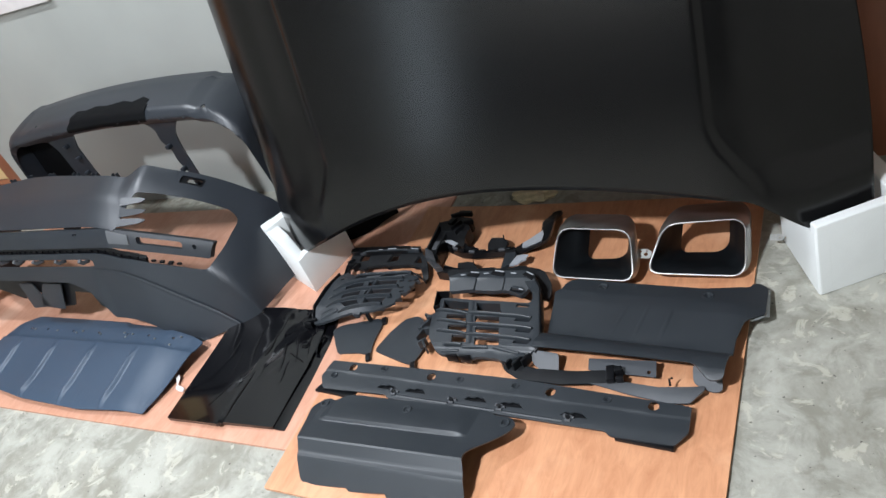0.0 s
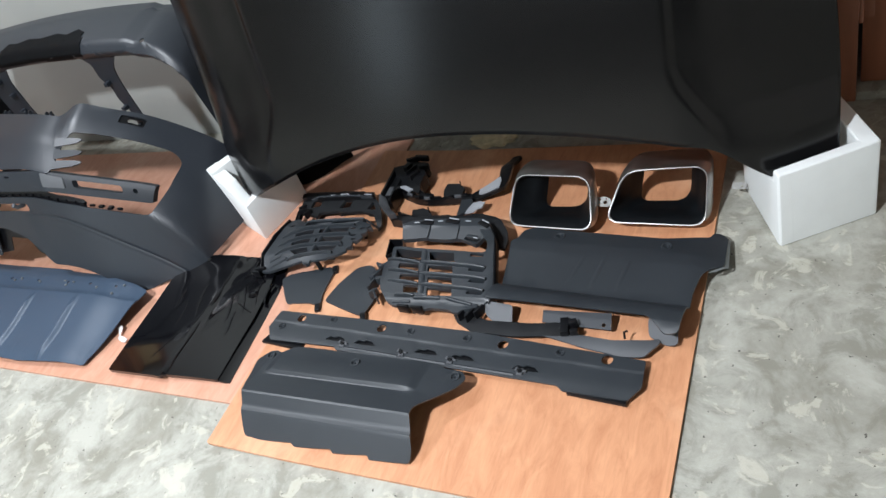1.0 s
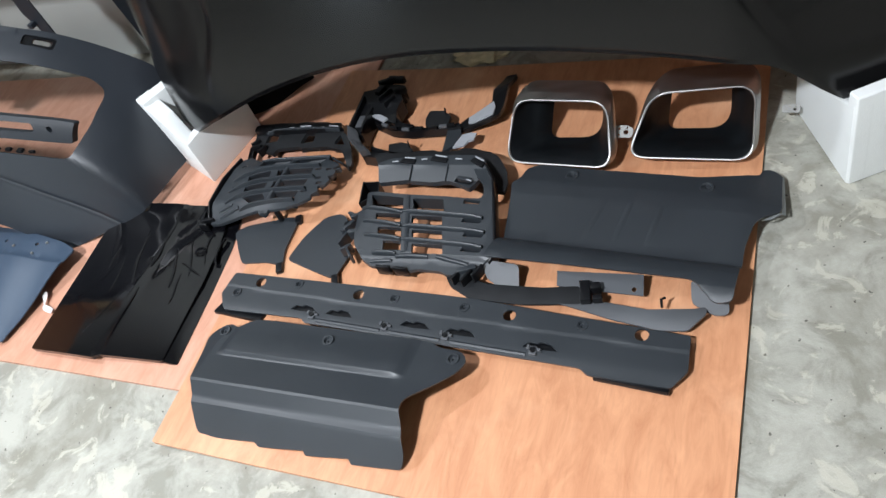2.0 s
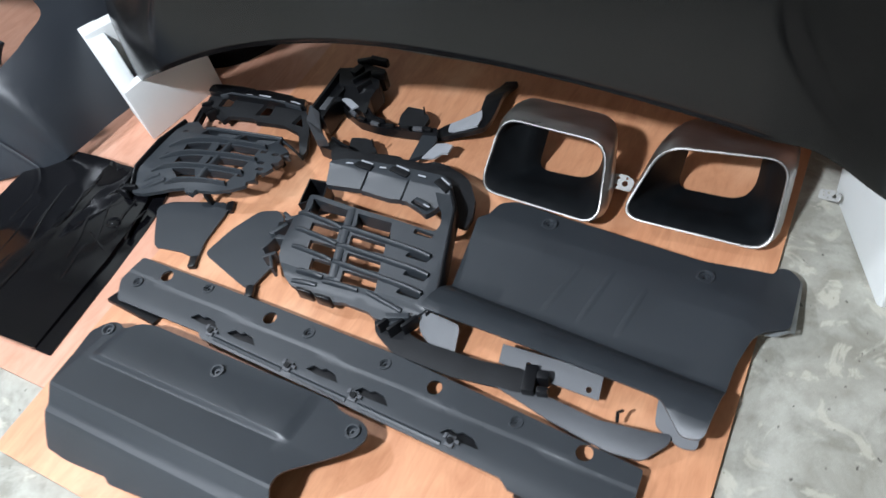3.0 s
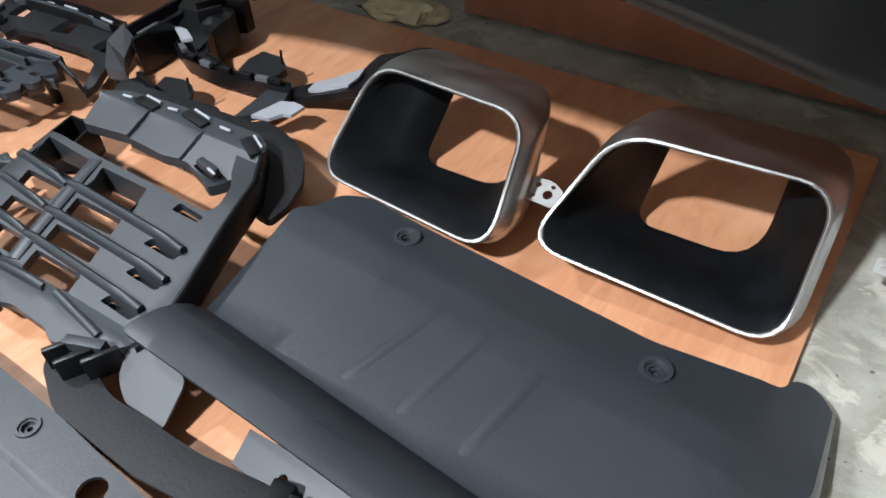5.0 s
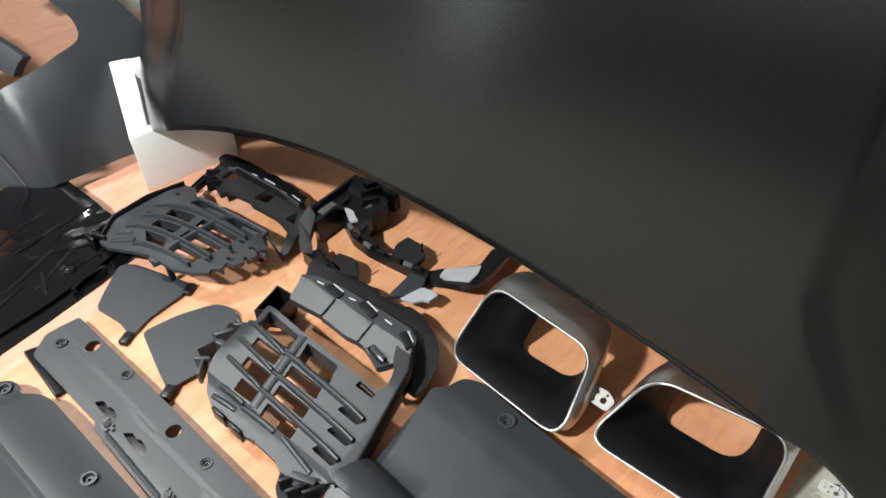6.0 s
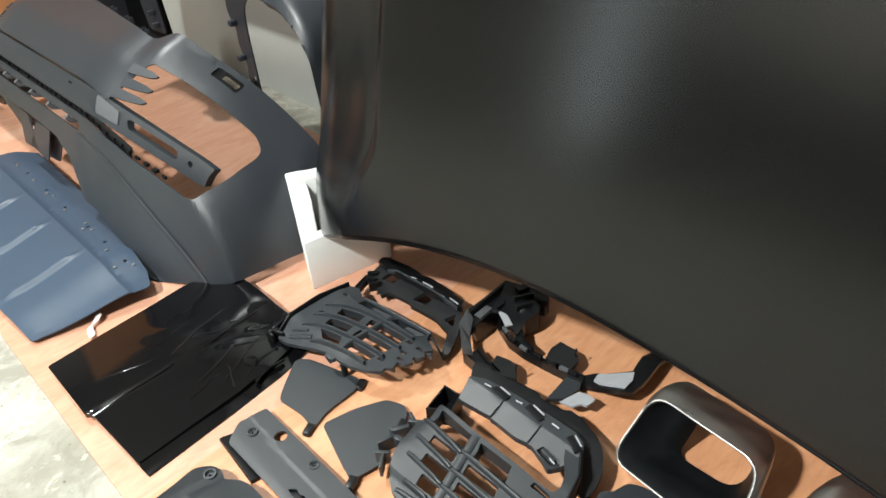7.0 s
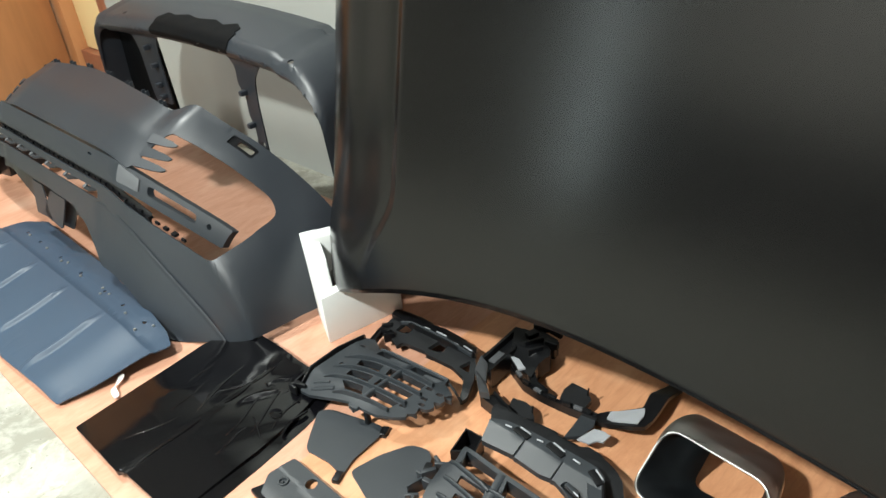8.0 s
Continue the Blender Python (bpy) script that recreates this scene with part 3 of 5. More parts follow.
    # clips along the upper edge
    for s in (-0.66, -0.5, -0.3, -0.1, 0.1, 0.27, 0.40, 0.52):
        x, y, z = bumper_surface(s, 0.563, 0)
        bm = bmesh.new()
        box(bm, (x, y + 0.004, z - 0.006), (0.03, 0.022, 0.004), 0.001)
        box(bm, (x - 0.012, y + 0.008, z + 0.001), (0.004, 0.012, 0.018), 0.001)
        box(bm, (x + 0.012, y + 0.008, z + 0.001), (0.004, 0.012, 0.018), 0.001)
        part("clip", bm, PRIMER, fascia)
    # toothed strip under the blade
    for i in range(46):
        s = -0.85 + 1.7 * i / 45
        x, y, z = bumper_surface(s, line([(0.0, 0.266), (0.6, 0.266), (0.73, 0.294), (0.93, 0.357)], abs(s)), 0)
        bm = bmesh.new()
        box(bm, (x, y + 0.012, z - 0.002), (0.020, 0.006 + 0.004 * (i % 3), 0.008), 0)
        part("clip_tooth", bm, DARKPLASTIC, fascia)
    # dark backing behind the clip strip
    low = [(-0.72, 0.279), (-0.6, 0.254), (0.0, 0.254), (0.6, 0.254), (0.72, 0.279)]
    bm = shell(low + [(s, w + 0.03) for s, w in reversed(low)], (), 0.003, (0.04, 0.02), lambda s, w, n: Vector(bumper_surface(s, w, n - 0.012)))
    part("intake_backing", bm, DARKPLASTIC, fascia, "black plastic backing strip")
    # dark structure inside the lower intake
    low = [(-0.60, 0.165), (0.30, 0.16), (0.38, 0.13), (0.43, 0.05), (0.42, 0.0), (0.33, 0.03), (0.30, 0.085), (0.20, 0.09), (0.17, 0.03), (0.08, 0.02), (0.02, 0.08), (-0.12, 0.085), (-0.20, 0.05), (-0.40, 0.09), (-0.60, 0.11)]
    bm = shell(rounded(low, 0.008, 2), (), 0.003, (0.04, 0.03), lambda s, w, n: Vector(bumper_surface(s, w, n)) + Vector((0, 0.03, -0.004)))
    part("lower_intake", bm, DARKPLASTIC, fascia, "black plastic lower intake structure")
    # black socket in the side slot
    for sg in (1, -1):
        bm = shell(rect(0.786, 0.553, 0.894, 0.596, 0.006), [rect(0.825, 0.570, 0.872, 0.582, 0.004)], 0.008, (0.03, 0.03), lambda s, w, n: Vector(bumper_surface(sg * s, w, n - 0.006)))
        part("socket", bm, DARKPLASTIC, fascia, "black plastic socket")
    # lower vane pieces
    for sg in (1, -1):
        bm = shell(rounded([(0.14, 0.02), (0.30, 0.03), (0.22, 0.13), (0.10, 0.13)], 0.01), (), 0.004, (0.03, 0.03),
                   lambda s, w, n: Vector(bumper_surface(sg * (s - 0.26), w, n)) + Vector((0, 0.012, 0.0)))
        part("vane", bm, PRIMER, d)


front_bumper()


# ---- rear bumper ----
REAR_PROFILE_Y = [(0.0, 1.925), (0.60, 1.925), (0.64, 1.885), (0.70, 1.905), (0.78, 1.985), (0.86, 2.055), (0.97, 2.12)]
REAR_PROFILE_Z = [(0.0, 0.0), (0.60, 0.650), (0.64, 0.683), (0.70, 0.718), (0.78, 0.738), (0.86, 0.748), (0.97, 0.744)]


def rear_surface(s, v, n):
    """s across from the middle, v up the face and back over the top shelf."""
    a, sg = abs(s), (1 if s >= 0 else -1)
    e, r = (0.47, 0.17) if s >= 0 else (0.655, 0.10)
    if a < e:
        x, drop, ang = a, 0.03 * (a / 0.6) ** 2, 0.0
    elif a < e + r * 1.5708:
        ang = (a - e) / r
        x, drop = e + r * math.sin(ang), 0.03 + r * (1 - math.cos(ang))
    else:
        ang = 1.5708
        x, drop = e + r + 0.10 * (a - e - r * 1.5708), 0.03 + r + (a - e - r * 1.5708)
    z = line(REAR_PROFILE_Z, v) - (drop if v > 0.55 else drop * v / 0.55 * (a < 0.6))
    y = line(REAR_PROFILE_Y, v) + (0.0 if v < 0.6 else n * 0.2)
    return (-2.575 + sg * (x + n * math.sin(ang)), y - (n if v < 0.6 else 0), max(0.012, z + n * math.cos(ang) * (1 if v > 0.6 else 0)))


def rear_bumper():
    d = thing("rear_bumper_cover", -2.575, 2.0, 0.0, "dark grey primed rear bumper cover leaning on the wall", "bumper")
    out = [(-1.30, 0.66), (-1.30, 0.95), (-0.81, 0.96), (-0.11, 0.97), (0.59, 0.96), (1.33, 0.93), (1.35, 0.80), (1.29, 0.68), (0.99, 0.635), (0.71, 0.625), (0.61, 0.615), (0.5, 0.605), (0.36, 0.605), (0.32, 0.60),
           (0.272, 0.55), (0.262, 0.48), (0.262, 0.30), (0.268, 0.27), (0.225, 0.27), (0.222, 0.28), (0.208, 0.33), (0.218, 0.38), (0.192, 0.43), (0.203, 0.48), (0.168, 0.52), (0.18, 0.57), (0.14, 0.60), (-0.05, 0.61), (-0.3, 0.61), (-0.335, 0.55), (-0.33, 0.40), (-0.325, 0.36), (-0.45, 0.36), (-0.46, 0.40), (-0.47, 0.55), (-0.51, 0.61), (-0.73, 0.62), (-0.95, 0.635)]
    holes = [disc(0.243, 0.34, 0.009, 12), disc(0.505, 0.71, 0.010, 10), disc(0.215, 0.72, 0.009, 10), disc(-0.50, 0.72, 0.008, 8)]
    body = part("fascia", shell(rounded(out, 0.025, 3), holes, 0.005, (0.03, 0.02), rear_surface), PRIMER, d, smooth=40)
    # flat black patch over the fascia, painting in the shade of a recess
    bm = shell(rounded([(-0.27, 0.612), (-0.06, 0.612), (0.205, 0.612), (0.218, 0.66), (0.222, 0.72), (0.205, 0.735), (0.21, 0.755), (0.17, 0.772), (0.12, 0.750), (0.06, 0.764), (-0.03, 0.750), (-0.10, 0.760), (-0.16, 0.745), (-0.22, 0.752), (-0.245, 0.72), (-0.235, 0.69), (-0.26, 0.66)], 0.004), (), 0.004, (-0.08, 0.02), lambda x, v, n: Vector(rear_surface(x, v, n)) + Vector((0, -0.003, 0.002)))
    part("recess", bm, RECESSBLACK, body, "flat black patch that paints in the darkness of a recess")
    # black panel set in the pocket in place of its inner shade
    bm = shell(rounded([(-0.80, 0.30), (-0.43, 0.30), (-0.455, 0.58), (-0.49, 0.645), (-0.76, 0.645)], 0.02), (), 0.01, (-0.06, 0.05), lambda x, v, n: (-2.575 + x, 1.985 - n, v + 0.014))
    part("pocket_shade_panel", bm, RECESSBLACK, body, "black panel that paints in the darkness of the pocket")
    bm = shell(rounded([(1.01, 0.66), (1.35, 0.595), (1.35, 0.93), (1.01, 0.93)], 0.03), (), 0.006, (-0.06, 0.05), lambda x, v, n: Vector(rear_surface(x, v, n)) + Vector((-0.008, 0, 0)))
    part("inner_lining", bm, RECESSBLACK, body, "black plastic lining")
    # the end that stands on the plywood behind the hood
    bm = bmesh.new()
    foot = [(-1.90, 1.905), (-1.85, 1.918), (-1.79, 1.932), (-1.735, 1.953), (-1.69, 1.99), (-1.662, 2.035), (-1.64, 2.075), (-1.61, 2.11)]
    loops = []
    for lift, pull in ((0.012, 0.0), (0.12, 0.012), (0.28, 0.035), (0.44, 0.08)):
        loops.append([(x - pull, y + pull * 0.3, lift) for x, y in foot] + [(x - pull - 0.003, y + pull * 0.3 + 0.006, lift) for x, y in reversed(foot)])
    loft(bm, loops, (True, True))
    part("side_end", bm, RECESSBLACK, body, "black inner side of the bumper end", smooth=60)
    for x, v in ((-0.385, 0.56), (-0.36, 0.50), (-0.37, 0.43), (-0.36, 0.39), (0.215, 0.40), (0.21, 0.50), (0.225, 0.32)):
        bm = bmesh.new()
        p = rear_surface(x, v, 0)
        box(bm, (p[0], p[1] - 0.012, p[2]), (0.018, 0.024, 0.016), 0.003)
        part("clip", bm, PRIMER, body)


rear_bumper()


# ---- skid plate ----
def skid_plate():
    d = thing("skid_plate", -2.64, 1.2, 0.012, "blue-grey painted skid plate with raised ribs", "skid plate")

    def ribz(x, y):
        z = 0.0
        for i in range(5):
            rx = -2.335 - 0.237 * i + 0.01 * (y - 1.1)
            z = max(z, 0.012 * (1 - smoothstep(0.002, 0.016, abs(x - rx))) * smoothstep(1.03, 1.05, y) * (1 - smoothstep(1.22, 1.26, y)))
        return z

    def surf(x, y, n):
        z = curve([(0.98, 0.026), (1.06, 0.047), (1.30, 0.082), (1.34, 0.080), (1.45, 0.050)], y)
        z -= 0.005 * smoothstep(1.283, 1.289, y)
        z -= 0.02 * smoothstep(-2.25, -2.10, x) + 0.012 * smoothstep(-3.1, -3.25, x)
        return (x, y, max(0.013, z + ribz(x, y) + n))

    out = [(-3.22, 1.19), (-3.0, 1.045), (-2.8, 1.02), (-2.45, 1.008), (-2.125, 1.03), (-2.085, 1.19), (-2.055, 1.335), (-2.13, 1.362), (-2.25, 1.375), (-2.3, 1.39), (-2.5, 1.40), (-2.53, 1.415), (-2.75, 1.42), (-3.15, 1.43), (-3.18, 1.38)]
    holes = []
    for x in (-2.2, -2.33, -2.45, -2.62, -2.78, -2.95, -3.06):
        holes.append(disc(x, 1.335, 0.006, 8))
    part("plate", shell(rounded(out, 0.012, 2), holes, 0.003, (0.006, 0.03), surf, [((0, y), (0, 1)) for y in (1.283, 1.289)]), SKID, d, smooth=50)
    for x, y in ((-2.19, 1.30), (-2.17, 1.345), (-2.28, 1.318), (-2.42, 1.335), (-2.445, 1.318), (-2.47, 1.338), (-2.60, 1.325), (-2.72, 1.335), (-2.75, 1.325), (-2.88, 1.33), (-3.03, 1.33)):
        bm = bmesh.new()
        z = surf(x, y, 0)[2]
        tube(bm, [(x, y, z - 0.001), (x, y, z + 0.002), (x, y, z + 0.004)], 0.0045, 8)
        part("rivet", bm, CHROME, d, "bright steel rivet")


skid_plate()

# paper tag by the skid plate
bm = bmesh.new()
tag_rows = []
for i in range(15):
    t = i / 14
    x, y = -2.098 + 0.068 * t + 0.006 * math.sin(9 * t), 1.192 - 0.054 * t + 0.005 * math.sin(7 * t + 1)
    z = 0.012 * (1 - t) ** 2 + 0.012 + 0.004 * abs(math.sin(8 * t))
    k = 0.006 * (1 + 0.3 * math.sin(11 * t))
    tag_rows.append([(x - k * 0.5, y - k, z), (x + k * 0.5, y + k, z + 0.003), (x + k * 0.5, y + k, z + 0.004), (x - k * 0.5, y - k, z + 0.001)])
loft(bm, tag_rows, (True, True))
tagged(part("paper_tag", bm, PAPER, smooth=60), "crumpled white paper tag beside the skid plate", "tag")


# ---- gloss black panel ----
def gloss_panel():
    d = thing("gloss_panel", -1.76, 1.28, 0.012, "gloss black car body panel in creased clear film", "car panel")

    def surf(x, y, n):
        z = 0.030 + 0.010 * math.sin((x + 2.02) * 6.2) - 0.005 * smoothstep(-1.752, -1.742, x) + 0.010 * smoothstep(1.45, 1.53, y)
        q = (x + 1.80) * 0.86 - (y - 1.30) * 0.50
        def crest(f, g, seed):
            return 0.5 - abs(noise.noise(Vector((q * f, (x + y) * g, seed))))

        wild = 1 + 1.6 * smoothstep(-1.86, -1.66, x) * smoothstep(1.18, 1.34, y)
        fold = wild * (0.0030 * crest(7, 1.6, 0.3) + 0.0012 * crest(20, 3, 2.0)) - 0.002
        z += fold * smoothstep(1.16, 1.32, y) + 0.08 * fold
        return (x, y, z + n)

    out = [(-1.99, 1.022), (-1.752, 1.02), (-1.748, 1.032), (-1.545, 1.043), (-1.560, 1.27), (-1.575, 1.40), (-1.60, 1.528), (-1.765, 1.525), (-2.01, 1.53), (-2.02, 1.4)]
    part("skin", shell(rounded(out, 0.008, 2), (), 0.012, (0.011, 0.014), surf), GLOSS, d, smooth=80)
    for k, (a, b) in enumerate((((-1.762, 1.515), (-1.757, 1.26)), ((-1.756, 1.24), (-1.737, 1.04)), ((-1.842, 1.43), (-1.785, 1.25)), ((-1.825, 1.375), (-1.812, 1.285)), ((-1.674, 1.43), (-1.617, 1.29)), ((-1.765, 1.43), (-1.752, 1.31)), ((-1.80, 1.22), (-1.84, 1.075)), ((-1.92, 1.38), (-1.90, 1.29)), ((-1.575, 1.43), (-1.562, 1.345)), ((-1.615, 1.415), (-1.59, 1.33)), ((-1.64, 1.30), (-1.628, 1.20)), ((-1.70, 1.38), (-1.655, 1.25)), ((-1.87, 1.34), (-1.835, 1.20)), ((-1.66, 1.33), (-1.58, 1.30)), ((-1.62, 1.46), (-1.60, 1.36)))):
        n = 9
        pts = []
        for i in range(n):
            t = i / (n - 1)
            x, y = a[0] + (b[0] - a[0]) * t + 0.004 * math.sin(5 * t + k), a[1] + (b[1] - a[1]) * t
            pts.append((x, y, surf(x, y, 0)[2] - 0.0022 * (2 * t - 1) ** 4))
        bm = bmesh.new()
        tube(bm, pts, 0.0024 + 0.0008 * (k % 3), 10, 0.7)
        part("film_crease", bm, GLOSS, d)
    bm = bmesh.new()
    bmesh.ops.create_icosphere(bm, subdivisions=3, radius=1)
    for v in bm.verts:
        v.co = Vector((-1.620 + 0.019 * v.co.x, 1.372 + 0.016 * v.co.y, surf(-1.62, 1.372, 0)[2] + 0.007 * v.co.z + 0.003 * noise.noise(v.co * 2)))
    part("film_bubble", bm, GLOSS, d, "blistered film", smooth=60)
    edge = [(-1.545, 1.043), (-1.508, 1.046), (-1.527, 1.27), (-1.542, 1.40), (-1.568, 1.53), (-1.60, 1.528), (-1.575, 1.40), (-1.560, 1.27)]
    part("edge_fold", shell(rounded(edge, 0.004, 2), (), 0.006, (0.012, 0.02), lambda x, y, n: (x, y, surf(-1.56, y, n)[2] - 0.014 * smoothstep(-1.57 - 0.12 * (y - 1.04), -1.51 - 0.12 * (y - 1.04), x))), GLOSS, d, "folded gloss black edge", smooth=60)


gloss_panel()


# ---- screw bosses ----
def boss(parent, x, y, z, r, mat=None, deep=0.006):
    bm = bmesh.new()
    loops = []
    for rr, zz in ((r * 1.5, 0.0), (r * 1.4, 0.004), (r * 1.05, 0.004), (r * 0.8, -deep + 0.004), (r * 0.35, -deep + 0.004), (r * 0.3, -deep)):
        loops.append([(x + rr * math.cos(i * 0.4488), y + rr * math.sin(i * 0.4488), z + zz) for i in range(14)])
    loft(bm, loops, (False, True))
    return part("screw_boss", bm, mat or PLASTIC, parent)


# ---- sill bar ----
def sill_bar():
    d = thing("sill_trim", -0.9, 1.22, 0.012, "long black plastic trim bar with screw holes", "trim bar")

    def surf(x, y, n):
        yy = y + 0.060 * ((x + 1.46) / 1.13)
        z = 0.036 - 0.0015 * smoothstep(1.274, 1.270, yy) - 0.004 * smoothstep(1.225, 1.19, yy)
        return (x, y - 0.0, max(0.013, z + n))

    out = [(-1.475, 1.248), (-1.463, 1.312), (-1.10, 1.303), (-0.80, 1.292), (-0.338, 1.248), (-0.335, 1.17), (-0.362, 1.135), (-0.52, 1.142), (-0.535, 1.155), (-0.9, 1.175), (-1.0, 1.180), (-1.2, 1.19), (-1.21, 1.2), (-1.445, 1.203)]
    big = [(-1.372, 1.293), (-1.084, 1.281), (-0.706, 1.262), (-0.429, 1.245)]
    small = [(-1.428, 1.258), (-1.258, 1.297), (-0.988, 1.279), (-0.813, 1.272), (-0.549, 1.254)]
    holes = [disc(x, y - 0.004, 0.014, 16) for x, y in big] + [disc(x, y - 0.004, 0.007, 10) for x, y in small]
    pockets = [(-1.25, 1.228), (-1.15, 1.224), (-0.95, 1.214), (-0.84, 1.207), (-0.66, 1.194)]
    for x, y in pockets:
        holes.append(rounded([(x, y - 0.006), (x + 0.012, y + 0.006), (x + 0.030, y + 0.003), (x + 0.036, y + 0.008), (x + 0.058, y + 0.004), (x + 0.074, y - 0.010), (x + 0.03, y - 0.010)], 0.002, 2))
    body = part("bar", shell(rounded(out, 0.006, 2), holes, 0.004, (0.04, 0.012), surf, [((-1.46, q), (0.053, 1)) for q in (1.270, 1.274)]), PLASTIC, d)
    # black plates added below the openings, in place of the shade inside them
    for x, y in pockets:
        bm = bmesh.new()
        box(bm, (x + 0.038, y, 0.0245), (0.098, 0.046, 0.004), 0.001, (0, 0, -4))
        part("pocket", bm, DARKPLASTIC, body, "black plate added under the opening to darken it")
    for x, y, k in ((-1.40, 1.212, 0.15), (-0.435, 1.155, 0.145)):
        bm = bmesh.new()
        box(bm, (x, y - 0.006, 0.0185), (k, 0.034, 0.010), 0.003, (-14, 0, -5))
        part("lip", bm, DARKPLASTIC, body, "folded lower lip")
    for x, y in small:
        boss(body, x, y - 0.004, 0.034, 0.0088)
    for x, y in ((-1.182, 1.221), (-0.984, 1.211), (-0.833, 1.203), (-0.635, 1.191)):
        bm = bmesh.new()
        box(bm, (x, y - 0.012, 0.03), (0.016, 0.020, 0.018), 0.002)
        box(bm, (x - 0.011, y - 0.006, 0.036), (0.006, 0.010, 0.010), 0.001)
        box(bm, (x + 0.012, y - 0.010, 0.034), (0.008, 0.006, 0.012), 0.001)
        part("clip", bm, GREYPLASTIC, body, "grey spring clip")
        bm = bmesh.new()
        tube(bm, [(x, y - 0.012, 0.038), (x, y - 0.012, 0.043)], 0.006)
        part("stud", bm, DARKPLASTIC, d)
    for a, b in ((-1.17, -0.995), (-0.972, -0.845), (-0.82, -0.65)):
        bm = bmesh.new()
        tube(bm, [(a, 1.201 - 0.055 * (a + 1.2), 0.030), (b, 1.201 - 0.055 * (b + 1.2), 0.030)], 0.006, 8)
        part("rib", bm, PLASTIC, body)


sill_bar()


# ---- under panel ----
def under_panel():
    d = thing("under_panel", -1.1, 1.03, 0.012, "black plastic stepped cover panel with a rounded lug", "cover panel")

    def surf(x, y, n):
        z = line([(0.86, 0.010), (0.89, 0.015), (0.936, 0.062), (0.941, 0.0655), (0.952, 0.0665), (0.957, 0.068), (0.982, 0.088), (0.988, 0.0895), (1.06, 0.072), (1.2, 0.048)], y)
        k = smoothstep(-1.36, -1.33, x) * (1 - smoothstep(-0.90, -0.87, x))
        z += k * (0.009 * smoothstep(1.058, 1.072, y) - 0.006 * smoothstep(1.09, 1.16, y))
        z -= 0.012 * smoothstep(-1.37, -1.42, x)
        return (x, y, max(0.013, z + n))

    out = [(-1.405, 1.055), (-1.425, 1.115), (-1.405, 1.145), (-1.365, 1.15), (-1.345, 1.14), (-1.32, 1.165), (-1.29, 1.172), (-0.85, 1.163), (-0.825, 1.15), (-0.775, 1.148), (-0.755, 1.125), (-0.765, 1.095), (-0.80, 1.06), (-0.855, 1.01), (-0.83, 0.915),
           (-0.835, 0.895), (-0.95, 0.888), (-0.955, 0.897), (-1.06, 0.888), (-1.065, 0.896), (-1.18, 0.887), (-1.19, 0.895), (-1.30, 0.888), (-1.345, 0.892), (-1.352, 0.905), (-1.375, 0.985)]
    pts = [(-1.375, 1.127), (-1.087, 1.131), (-0.786, 1.125)]
    body = part("panel", shell(rounded(out, 0.02, 3), [disc(x, y, 0.009) for x, y in pts], 0.004, (0.05, 0.03), surf, [((0, y), (0, 1)) for y in (0.932, 0.936, 0.941, 0.945, 0.948, 0.952, 0.957, 0.961, 0.978, 0.982, 0.988, 0.992, 1.058, 1.062, 1.066, 1.07, 1.073)] + [((x, 0), (1, 0)) for x in (-1.36, -1.35, -1.34, -1.33, -0.90, -0.89, -0.88, -0.87)]), PLASTIC, d, smooth=22)
    for x, y in pts:
        boss(body, x, y, surf(x, y, 0)[2], 0.0095)


under_panel()


